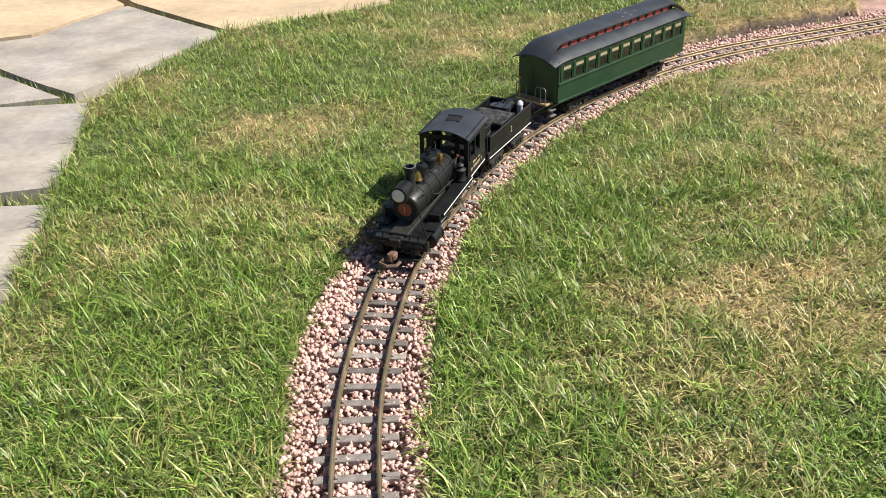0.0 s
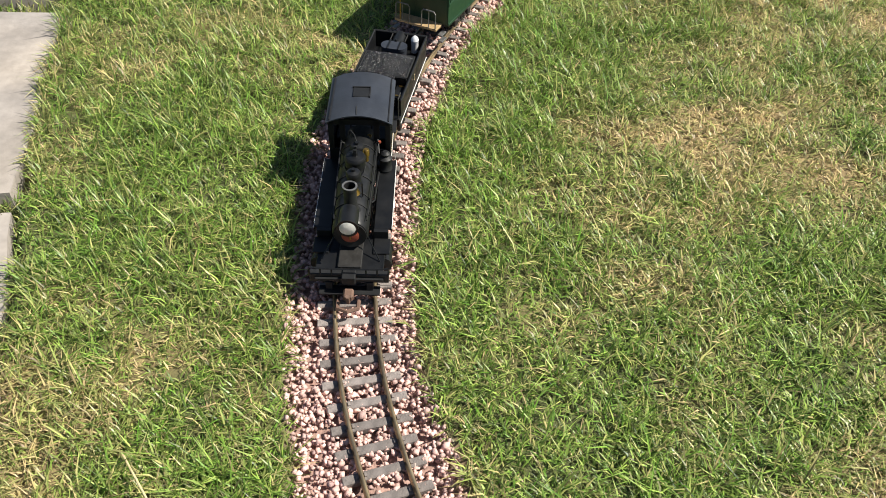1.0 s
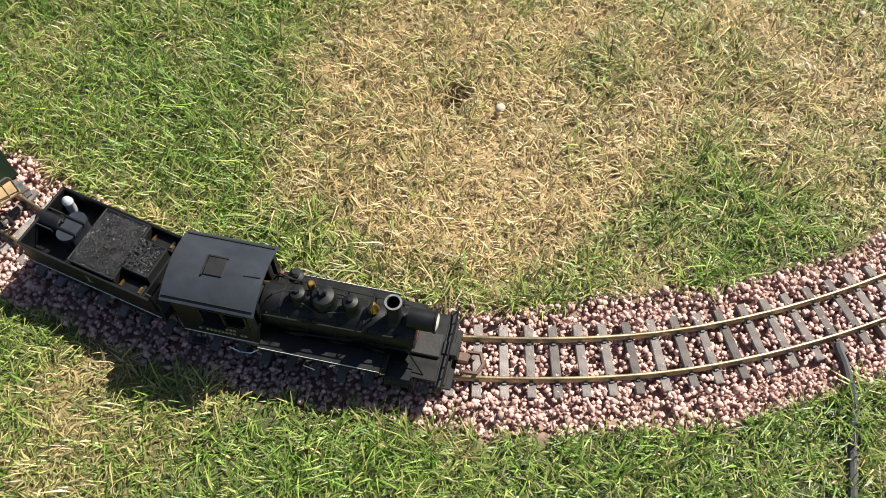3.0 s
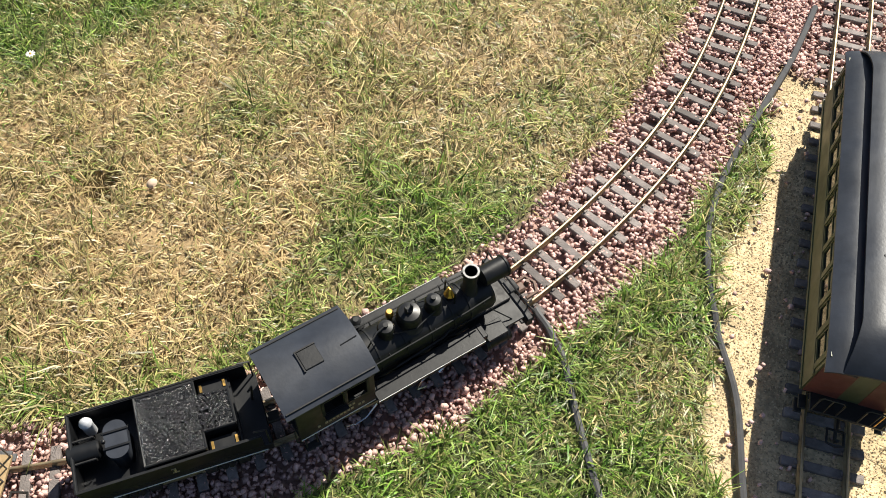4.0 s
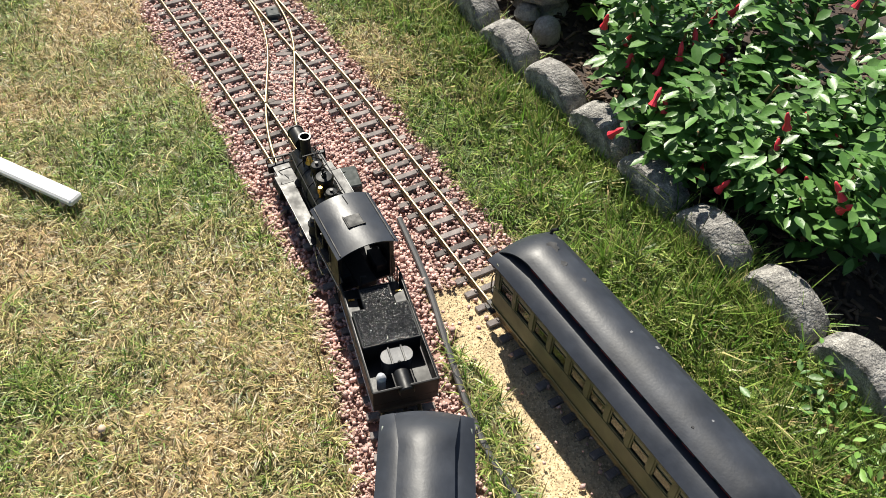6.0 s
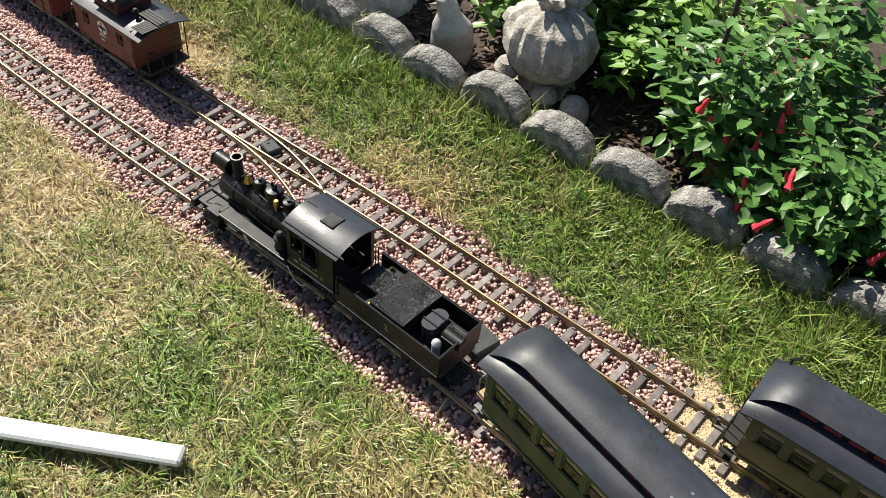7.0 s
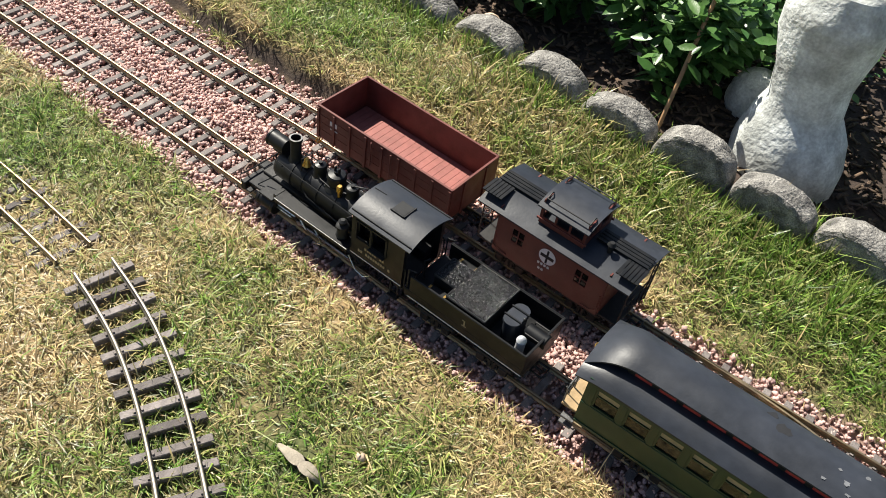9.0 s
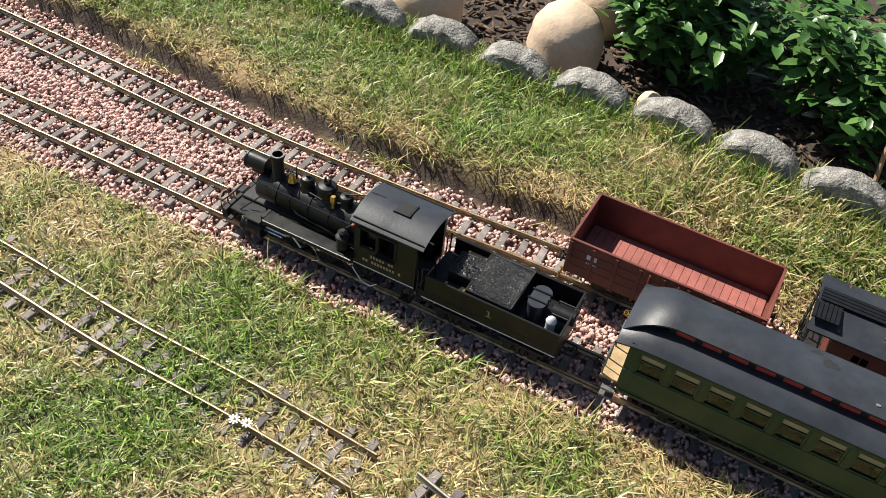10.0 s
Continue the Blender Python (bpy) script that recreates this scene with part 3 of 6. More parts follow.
# ---- track ----
def rail_mesh(name, line, side, s0, s1, mat, z=0.0, flange=True, swing=None):
    """One rail swept along a line at an offset; swing: a function of s that shifts it sideways."""
    prof = [(-0.0028, 0), (0.0028, 0), (0.0028, 0.0012), (0.0007, 0.0022), (0.0007, 0.0052), (HEAD / 2, 0.006), (HEAD / 2, 0.0076), (HEAD / 2 - .0004, RAIL_TOP), (-HEAD / 2 + .0004, RAIL_TOP), (-HEAD / 2, 0.0076), (-HEAD / 2, 0.006), (-0.0007, 0.0052), (-0.0007, 0.0022), (-0.0028, 0.0012)]
    n = max(2, int((s1 - s0) / 0.02))
    v = []
    for s in np.linspace(s0, s1, n + 1):
        c, h = line.at(s), line.heading(s)
        o = side * GAUGE + (swing(s) if swing else 0)
        for px, pz in prof:
            v.append((c[0] - h[1] * (o + px), c[1] + h[0] * (o + px), z + pz))
    k = len(prof)
    f = [(i * k + j, i * k + (j + 1) % k, (i + 1) * k + (j + 1) % k, (i + 1) * k + j) for i in range(n) for j in range(k)]
    me = raw_mesh(name, v, f)
    me.materials.append(mat)
    return me


def sleeper_mesh(length=0.088, width=0.0105, height=0.009, mat=None):
    """One sleeper with four moulded rail chairs."""
    bm = box(-width / 2, width / 2, -length / 2, length / 2, -height, 0, 0.0009)
    for sgn in (-1, 1):
        for o in (-0.0042, 0.0042):
            box(-0.0022, 0.0022, sgn * GAUGE + o - 0.0012, sgn * GAUGE + o + 0.0012, -0.0004, 0.0022, 0, bm)
    return finish("sleeper", bm, mat or SLEEPER, False)


def build_track(name, line, s0, s1, label, mat=RAILM, pitch=0.0290, z=0.0, lengths=None, rails=((1, None, None), (-1, None, None)), skip=None, seed=1, tilt=0.0):
    rng = random.Random(seed)
    t = thing(name, label, "railway track")
    for side, a, b in rails:
        ob = new("rail", rail_mesh("rail", line, side, a if a is not None else s0, b if b is not None else s1, mat, z))
        ob.parent = t
    me = sleeper_mesh()
    s = s0 + pitch / 2
    while s < s1:
        c, h = line.at(s), line.heading(s)
        if not (skip and skip(c[0], c[1])):
            ob = new("sleeper", me)
            ob.parent = t
            ob.matrix_basis = pose(c[0] + rng.uniform(-.0012, .0012), c[1], z + rng.uniform(-.0006, 0), rng.uniform(-1, 1) * tilt, 0, math.degrees(math.atan2(h[1], h[0])) + rng.uniform(-1.2, 1.2))
        s += pitch
    return t


build_ground()

# ---- tracks ----
s_a, s_b = CROSS.near(1.36, -.456), CROSS.near(2.05, -.466)
build_track("main_track", MAIN, 0.05, MAIN.s[-1] - 0.6, "brass-railed model railway track on dark sleepers, curving through the lawn", seed=1)
build_track("siding_track", SIDING, 0.05, SIDING.s[-1] - 0.6, "brass-railed model siding track on dark sleepers, beside the main line", seed=2)
build_track("crossover_track", CROSS, s_a, s_b, "brass crossover rails joining the two model tracks", seed=3,
            skip=lambda x, y: abs(MAIN.dist([x], [y])[0]) < 0.035 or abs(SIDING.dist([x], [y])[0]) < 0.035)
build_track("grass_track", THIRD, THIRD.near(2.612, .073), THIRD.s[-1] - 0.1, "old brass-railed track lying in the overgrown grass", seed=4, z=0.005)
build_track("loose_track", LOOSE, LOOSE.near(2.566, .066), LOOSE.near(2.02, .215), "loose grey curved track piece with dark sleepers lying on the lawn", mat=RAILG, seed=5, z=0.017, pitch=0.0300)


# ---- rolling stock ----
def wheelset(parent, x, r, mat=DARK, spokes=0, rim=None, z=None):
    """Two flanged wheels on an axle; turns about its own centre."""
    bm = tube([(0, -0.026, 0), (0, 0.026, 0)], 0.0025, 8)
    for sgn in (-1, 1):
        prof = [(0.0, 0.0215 * sgn), (r * 0.75, 0.0215 * sgn), (r * 0.78, 0.0205 * sgn), (r + 0.002, 0.0205 * sgn), (r + 0.002, 0.0218 * sgn), (r, 0.0222 * sgn), (r, 0.0265 * sgn), (r * 0.82, 0.0265 * sgn), (r * 0.78, 0.0245 * sgn), (r * 0.25, 0.0245 * sgn), (r * 0.2, 0.0275 * sgn), (0.0, 0.0275 * sgn)]
        lathe(prof, 18, "y", (0, 0, 0), bm)
        for k in range(spokes):
            a = 2 * math.pi * k / spokes
            tube([(r * .2 * math.cos(a), 0.0255 * sgn, r * .2 * math.sin(a)), (r * .84 * math.cos(a), 0.0255 * sgn, r * .84 * math.sin(a))], r * 0.06, 4, bm)
    ob = part("wheelset", bm, mat, parent)
    ob.matrix_basis = pose(x, 0, r if z is None else z)
    WHEELS.append((ob, x, r if z is None else z, r))
    return ob


WHEELS = []


def bogie(parent, x, half=0.03, r=0.0125, turning=True):
    bm = box(-0.006, 0.006, -0.03, 0.03, 0.016, 0.026, 0.001)
    for sgn in (-1, 1):
        y = sgn * 0.033
        box(-half - 0.012, half + 0.012, y - 0.002, y + 0.002, 0.017, 0.022, 0.0006, bm)
        box(-half * .6, half * .6, y - 0.002, y + 0.002, 0.007, 0.010, 0.0006, bm)
        for q in (-1, 1):
            box(q * half - 0.006, q * half + 0.006, y - 0.003, y + 0.003, 0.006, 0.018, 0.001, bm)
            tube([(q * half * .6, y, 0.0085), (q * half * .25, y, 0.019)], 0.0016, 5, bm)
            lathe([(0, -0.006), (0.004, -0.006), (0.003, -0.002), (0.004, 0.002), (0.003, 0.006), (0, 0.006)], 8, "z", (q * half * .2, y, 0.013), bm)
    ob = part("bogie", bm, DARK, parent)
    ob.matrix_basis = pose(x, 0, 0)
    for q in (-1, 1):
        if turning:
            wheelset(parent, x + q * half, r)
        else:
            wheelset(parent, x + q * half, r)
            WHEELS.pop()


def coupler(parent, x, way, mat=DARK, drop=0.0):
    """Hook-and-loop coupler on a drawbar."""
    bm = tube([(x - way * 0.02, 0, 0.017 - drop), (x, 0, 0.015 - drop)], 0.003, 6)
    tube([(x, -0.009, 0.013 - drop), (x + way * 0.016, -0.009, 0.013 - drop), (x + way * 0.018, 0, 0.013 - drop), (x + way * 0.016, 0.009, 0.013 - drop), (x, 0.009, 0.013 - drop), (x, -0.009, 0.013 - drop)], 0.0016, 5, bm)
    tube([(x, 0, 0.013 - drop), (x + way * 0.012, 0, 0.011 - drop), (x + way * 0.014, 0, 0.019 - drop)], 0.002, 5, bm)
    return part("coupler", bm, mat, parent)


def arch(x, half, zeave, zcrown, n=12):
    return [(x, half * (1 - 2 * k / n), zeave + (zcrown - zeave) * (1 - (1 - 2 * k / n) ** 2)) for k in range(n + 1)]


def bars(parent, name, rows, x0, y, z, mat, way=1, step=0.0042, h=0.0036):
    """Unreadable lettering as short upright bars on a side; rows: number of letters in each line."""
    bm = bmesh.new()
    for r, n in enumerate(rows):
        for k in range(n):
            if (k * 7 + r * 3) % 9 == 8:
                continue
            xx = x0 - way * (k - n / 2) * step
            box(xx - step * 0.33, xx + step * 0.33, y - 0.0004, y + 0.0004, z - r * 0.009, z - r * 0.009 + h, 0, bm)
    return part(name, bm, mat, parent)


def build_locomotive():
    t = thing("steam_locomotive", "black model steam locomotive with brass bell and red number plate", "locomotive")
    # frame, running boards, pilot deck
    bm = box(-0.125, 0.115, -0.018, 0.018, 0.016, 0.034, 0.001)
    box(-0.152, 0.125, -0.014, 0.014, 0.030, 0.040, 0.001, bm)
    part("frame", bm, DARK, t)
    for sgn in (-1, 1):
        bm = box(-0.064, 0.068, sgn * 0.036 - 0.0105, sgn * 0.036 + 0.0105, 0.046, 0.049, 0.0006)
        box(-0.064, 0.068, sgn * 0.0462 - 0.0008, sgn * 0.0462 + 0.0008, 0.042, 0.0492, 0, bm)
        part("running_board", bm, BLACK, t)
        bm = box(-0.064, 0.068, sgn * 0.0472 - 0.0003, sgn * 0.0472 + 0.0003, 0.0475, 0.0488)
        part("edge_stripe", bm, WHITE, t, "thin white edge line")
        bm = box(0.068, 0.074, sgn * 0.034 - 0.009, sgn * 0.034 + 0.009, 0.034, 0.049, 0.0006)
        part("step_plate", bm, BLACK, t)
    bm = box(0.066, 0.130, -0.040, 0.040, 0.032, 0.0355, 0.0006)
    box(0.074, 0.10, 0.026, 0.046, 0.0355, 0.038, 0.0006, bm)
    box(0.074, 0.10, -0.046, -0.026, 0.0355, 0.038, 0.0006, bm)
    part("pilot_deck", bm, BLACK, t)
    bm = box(0.126, 0.134, -0.0465, 0.0465, 0.022, 0.036, 0.001)
    box(0.134, 0.137, -0.040, 0.040, 0.027, 0.031, 0.0006, bm)
    box(0.126, 0.142, -0.008, 0.008, 0.026, 0.038, 0.001, bm)
    for y in (-0.024, 0.024):
        box(0.126, 0.136, y - 0.004, y + 0.004, 0.010, 0.024, 0.0006, bm)
    box(0.128, 0.142, -0.036, 0.036, 0.008, 0.011, 0.0006, bm)
    for y in (-0.033, -0.02, 0.02, 0.033):
        tube([(0.134, y, 0.036), (0.134, y, 0.044)], 0.001, 4, bm)
    part("buffer_beam", bm, SOOT, t)
    bm = tube([(0.133, -0.046, 0.036), (0.134, -0.046, 0.047), (0.134, -0.030, 0.0445), (0.134, 0.030, 0.0445), (0.134, 0.046, 0.047), (0.133, 0.046, 0.036)], 0.0011, 5)
    tube([(0.112, -0.035, 0.036), (0.086, -0.016, 0.062)], 0.0009, 4, bm)
    tube([(0.112, 0.035, 0.036), (0.086, 0.016, 0.062)], 0.0009, 4, bm)
    part("hand_rail", bm, BLACK, t)
    rust = material("rusty_brown_coupler", (0.12, 0.07, 0.05), 0.7, spread=0.3)
    bm = box(0.142, 0.156, -0.006, 0.006, 0.012, 0.022, 0.002)
    tube([(0.152, -0.012, 0.010), (0.166, -0.012, 0.012), (0.171, 0, 0.012), (0.166, 0.012, 0.012), (0.152, 0.012, 0.010)], 0.0026, 6, bm)
    tube([(0.156, 0, 0.012), (0.160, 0, 0.026)], 0.0028, 6, bm)
    part("front_coupler", bm, rust, t, "rusty brown hook coupler")
    # boiler
    bm = lathe([(0.0, -0.066), (0.0235, -0.066), (0.0235, 0.012), (0.0215, 0.045), (0.0215, 0.094), (0.0195, 0.097), (0.0, 0.097)], 28, "x", (0, 0, 0.066))
    part("boiler", bm, BLACK, t)
    for x in (-0.045, -0.014, 0.016, 0.045, 0.066):
        bm = lathe([(0.0215, -0.0009), (0.0243 if x < 0.02 else 0.0224, -0.0009), (0.0243 if x < 0.02 else 0.0224, 0.0009), (0.0215, 0.0009)], 28, "x", (x, 0, 0.066))
        part("boiler_band", bm, SOOT, t)
    bm = lathe([(0, 0), (0.0105, 0), (0.0105, 0.0015), (0.009, 0.0022), (0, 0.0022)], 20, "x", (0.0968, 0, 0.064))
    plate = part("number_plate", bm, REDP, t, "round red number plate")
    bm = box(0.0992, 0.0997, -0.0008, 0.0008, 0.059, 0.069)
    part("numeral", bm, BRASS, plate)
    bm = lathe([(0.0105, 0), (0.019, 0), (0.019, 0.002), (0.0105, 0.001)], 24, "x", (0.0965, 0, 0.065))
    part("smokebox_door", bm, SOOT, t)
    bm = lathe([(0, 0.0), (0.012, 0.0), (0.0088, 0.006), (0.0076, 0.01), (0.0076, 0.034), (0.0092, 0.035), (0.0092, 0.038), (0.0066, 0.038), (0.0062, 0.016), (0, 0.016)], 22, "z", (0.075, 0, 0.083))
    part("chimney", bm, SOOT, t, "straight black chimney with a worn rim")
    bm = lathe([(0.0068, 0.0), (0.0090, 0.0), (0.0090, 0.0008), (0.0068, 0.0008)], 22, "z", (0.075, 0, 0.1212))
    part("chimney_rim", bm, WORN, t, "worn bare rim")
    bm = lathe([(0, -0.014), (0.011, -0.014), (0.0115, 0.0), (0.0115, 0.013), (0.0125, 0.014), (0.0125, 0.016), (0.0105, 0.016), (0.0, 0.015)], 20, "x", (0.104, 0, 0.096))
    box(0.094, 0.112, -0.007, 0.007, 0.082, 0.089, 0.001, bm)
    tube([(0.097, -0.006, 0.083), (0.092, -0.01, 0.07)], 0.0012, 4, bm)
    tube([(0.097, 0.006, 0.083), (0.092, 0.01, 0.07)], 0.0012, 4, bm)
    lamp = part("headlight", bm, BLACK, t)
    bm = lathe([(0, 0), (0.0098, 0), (0.006, 0.0014), (0, 0.0018)], 18, "x", (0.1198, 0, 0.096))
    part("lens", bm, material("clouded_lens", (0.55, 0.55, 0.52), 0.15, spread=0.2), lamp, "pale lens")
    for x, r, h, nm in ((0.0295, 0.0085, 0.0255, "sand_dome"), (0.0005, 0.0125, 0.0275, "steam_dome"), (-0.0275, 0.0085, 0.0215, "rear_dome")):
        bm = lathe([(0, 0), (r * 1.35, 0), (r * 1.15, 0.004), (r, 0.007), (r, h * .62), (r * 1.08, h * .64), (r * 1.08, h * .7), (r * .9, h * .82), (r * .55, h * .86), (r * .3, h * .88), (r * .3, h), (0, h)], 22, "z", (x, 0, 0.084))
        dome = part(nm, bm, BLACK, t)
        if nm == "steam_dome":
            bm = box(x - 0.005, x - 0.003, -0.002, 0.002, 0.105, 0.118, 0.0005)
            box(x + 0.002, x + 0.004, -0.002, 0.002, 0.105, 0.118, 0.0005, bm)
            part("safety_valve", bm, SOOT, dome)
    bm = lathe([(0, 0.013), (0.002, 0.013), (0.0035, 0.011), (0.0045, 0.005), (0.0065, 0.001), (0.006, 0), (0, 0)], 16, "z", (0.052, 0.003, 0.090))
    bell = part("bell", bm, BRASS, t, "polished brass bell")
    bm = tube([(0.052, -0.007, 0.086), (0.052, -0.007, 0.106), (0.052, 0.012, 0.106), (0.052, 0.012, 0.086)], 0.0011, 5)
    part("bell_frame", bm, BLACK, bell)
    bm = lathe([(0, 0), (0.003, 0), (0.003, 0.008), (0.0042, 0.009), (0.0042, 0.016), (0.003, 0.018), (0, 0.018)], 12, "z", (-0.016, 0.012, 0.086))
    part("whistle", bm, BRASS, t, "brass whistle")
    for sgn in (-1, 1):
        bm = tube([(0.09, sgn * 0.019, 0.082), (0.06, sgn * 0.021, 0.082), (-0.064, sgn * 0.0235, 0.082)], 0.0009, 5)
        for x in (0.08, 0.05, 0.02, -0.01, -0.035, -0.058):
            tube([(x, sgn * 0.018, 0.079), (x, sgn * 0.0225, 0.082)], 0.0009, 4, bm)
        tube([(0.06, sgn * 0.015, 0.075), (0.03, sgn * 0.024, 0.06), (-0.03, sgn * 0.026, 0.056)], 0.0012, 5, bm)
        part("boiler_rail", bm, SOOT, t)
    bm = lathe([(0, 0), (0.008, 0), (0.0088, 0.003), (0.0075, 0.006), (0.0075, 0.015), (0.0088, 0.017), (0.0088, 0.02), (0.005, 0.023), (0, 0.024)], 16, "z", (-0.044, 0.034, 0.049))
    lathe([(0, 0), (0.005, 0), (0.006, 0.003), (0.003, 0.006), (0, 0.006)], 12, "z", (-0.044, 0.034, 0.073), bm)
    part("air_pump", bm, SOOT, t)
    bm = lathe([(0, 0), (0.002, 0), (0.002, 0.0025), (0, 0.003)], 8, "z", (-0.054, 0.026, 0.085))
    part("valve_wheel", bm, REDP, t, "small red valve wheel")
    # cylinders, rods
    for sgn in (-1, 1):
        bm = lathe([(0, 0), (0.0115, 0), (0.0115, 0.004), (0.0105, 0.005), (0.0105, 0.027), (0.0115, 0.028), (0.0115, 0.032), (0.006, 0.034), (0, 0.034)], 18, "x", (0.072, sgn * 0.0375, 0.022))
        box(0.074, 0.102, sgn * 0.034 - 0.008, sgn * 0.034 + 0.008, 0.030, 0.0345, 0.001, bm)
        part("cylinder", bm, BLACK, t)
        bm = tube([(0.075, sgn * 0.0375, 0.022), (0.045, sgn * 0.0375, 0.022)], 0.0014, 6)
        tube([(0.07, sgn * 0.0375, 0.028), (0.038, sgn * 0.0375, 0.028)], 0.0016, 5, bm)
        part("piston_rod", bm, STEEL, t, "bright steel rod")
    for x in (0.035, -0.012, -0.059):
        wheelset(t, x, 0.0185, DARK, 10)
    wheelset(t, 0.108, 0.0105, DARK, 0)
    for sgn in (-1, 1):
        bm = box(-0.064, 0.040, sgn * 0.0305 - 0.0010, sgn * 0.0305 + 0.0010, -0.0018, 0.0018, 0.0004)
        for x in (0.035, -0.012, -0.059):
            lathe([(0, -0.0016), (0.0034, -0.0016), (0.0034, 0.0016), (0, 0.0016)], 10, "y", (x, sgn * 0.0305, 0), bm)
        rod = part("coupling_rod", bm, STEEL, t, "bright steel coupling rod")
        RODS.append((rod, 0.0185, 0.008, 0.0 if sgn > 0 else 90.0))
        rod.matrix_basis = pose(0, 0, 0.0185)
        for pipe, r in (([(0.034, sgn * 0.040, 0.045), (0.022, sgn * 0.042, 0.035), (0.012, sgn * 0.043, 0.026)], 0.0016),
                        ([(0.004, sgn * 0.043, 0.046), (-0.012, sgn * 0.046, 0.036), (-0.018, sgn * 0.046, 0.022), (-0.006, sgn * 0.046, 0.016)], 0.0011),
                        ([(-0.064, sgn * 0.042, 0.034), (-0.078, sgn * 0.0435, 0.018), (-0.092, sgn * 0.0435, 0.015), (-0.102, sgn * 0.0435, 0.024)], 0.001)):
            part("injector_pipe", tube(pipe, r, 5), STEEL, t)
    # cab: side walls with two windows, open back, low-arched sheet roof
    C0, C1, CW, EAVE, CROWN = -0.150, -0.064, 0.0395, 0.1105, 0.1225
    bm = bmesh.new()
    for sgn in (-1, 1):
        y0 = CW - 0.002 if sgn > 0 else -CW
        wall_with_windows(C0, C1, 0.039, EAVE, [(-0.120, -0.099, 0.074, 0.101), (-0.094, -0.073, 0.074, 0.101)], y0, 0.002, bm)
    box(C1 - 0.002, C1, -CW + 0.002, CW - 0.002, 0.049, 0.066, 0, bm)
    for sgn in (-1, 1):
        for p, q in ((CW - 0.002, 0.033), (0.0255, 0.018)):
            box(C1 - 0.002, C1, min(sgn * p, sgn * q), max(sgn * p, sgn * q), 0.066, EAVE, 0, bm)
    box(C1 - 0.002, C1, -CW + 0.002, CW - 0.002, 0.1045, EAVE + 0.002, 0, bm)
    box(C0, C1, -CW + 0.002, CW - 0.002, 0.036, 0.039, 0, bm)
    box(C0, C0 + 0.012, -CW + 0.002, -CW + 0.006, 0.033, EAVE, 0, bm)
    box(C0, C0 + 0.012, CW - 0.006, CW - 0.002, 0.033, EAVE, 0, bm)
    cab = part("cab", bm, BLACK, t)
    for sgn in (-1, 1):
        bm = bmesh.new()
        for x in (-0.1215, -0.0965, -0.0715):
            box(x - 0.0015, x + 0.0015, sgn * (CW + 0.0005) - 0.0006, sgn * (CW + 0.0005) + 0.0006, 0.072, 0.103, 0, bm)
        for z in (0.0715, 0.102):
            box(-0.123, -0.070, sgn * (CW + 0.0005) - 0.0006, sgn * (CW + 0.0005) + 0.0006, z - 0.0012, z + 0.0012, 0, bm)
        box(-0.122, -0.096, sgn * (CW + 0.003) - 0.003, sgn * (CW + 0.003) + 0.003, 0.0695, 0.0712, 0.0004, bm)
        part("window_frame", bm, SOOT, cab)
        bm = box(C0, C1, sgn * (CW + 0.0003) - 0.0003, sgn * (CW + 0.0003) + 0.0003, 0.0405, 0.0418)
        part("edge_stripe", bm, WHITE, cab, "thin white edge line")
        bars(cab, "faded_lettering", (8, 13), -0.106, sgn * (CW + 0.0004), 0.060, CREAM, 1, 0.0042, 0.0042)
        bm = tube([(C0 - 0.001, sgn * (CW - 0.001), 0.036), (C0 - 0.004, sgn * (CW - 0.001), 0.040), (C0 - 0.004, sgn * (CW - 0.001), 0.070), (C0 - 0.001, sgn * (CW - 0.001), 0.074)], 0.0009, 5)
        part("grab_rail", bm, DARK, cab)
        bm = box(C0 + 0.002, C0 + 0.018, sgn * CW - 0.004, sgn * CW + 0.004, 0.0135, 0.0155, 0.0004)
        for x in (C0 + 0.004, C0 + 0.016):
            tube([(x, sgn * CW, 0.0145), (x, sgn * CW, 0.040)], 0.0009, 5, bm)
        part("footstep", bm, DARK, cab)
    bm = sheet_roof([arch(x, 0.0425, EAVE, CROWN) for x in (-0.159, -0.157, -0.11, -0.061, -0.059)], 0.0016)
    roof = part("cab_roof", bm, ROOF, t, "low-arched grey-black sheet roof")
    part("roof_hatch", box(-0.121, -0.101, -0.0105, 0.0105, CROWN - 0.002, CROWN + 0.0008, 0.0005), SOOT, roof)
    bm = box(-0.1228, -0.1213, -0.012, 0.012, CROWN - 0.002, CROWN + 0.0016, 0)
    box(-0.121, -0.1005, 0.0107, 0.0122, CROWN - 0.0025, CROWN + 0.0014, 0, bm)
    part("hatch_ledge", bm, SOOT, roof)
    bm = bmesh.new()
    for sgn in (-1, 1):
        box(-0.157, -0.061, sgn * 0.0375 - 0.0007, sgn * 0.0375 + 0.0007, EAVE + 0.001, EAVE + 0.0042, 0, bm)
    tube([(-0.08, -0.004, CROWN), (-0.062, -0.003, CROWN + 0.0003)], 0.0007, 4, bm)
    part("rain_strip", bm, SOOT, roof)
    bm = lathe([(0, -0.02), (0.02, -0.02), (0.02, 0.0), (0.016, 0.002), (0, 0.002)], 18, "x", (-0.069, 0, 0.066))
    tube([(-0.073, -0.01, 0.075), (-0.079, -0.01, 0.08), (-0.079, 0.012, 0.08)], 0.0014, 5, bm)
    for y in (-0.014, 0.0, 0.013):
        tube([(-0.09, y, 0.055), (-0.097, y, 0.060), (-0.097, y, 0.082)], 0.0009, 5, bm)
    part("backhead", bm, SOOT, t)
    part("seat_box", box(-0.14, -0.105, 0.018, 0.036, 0.033, 0.052, 0.001), SOOT, cab)
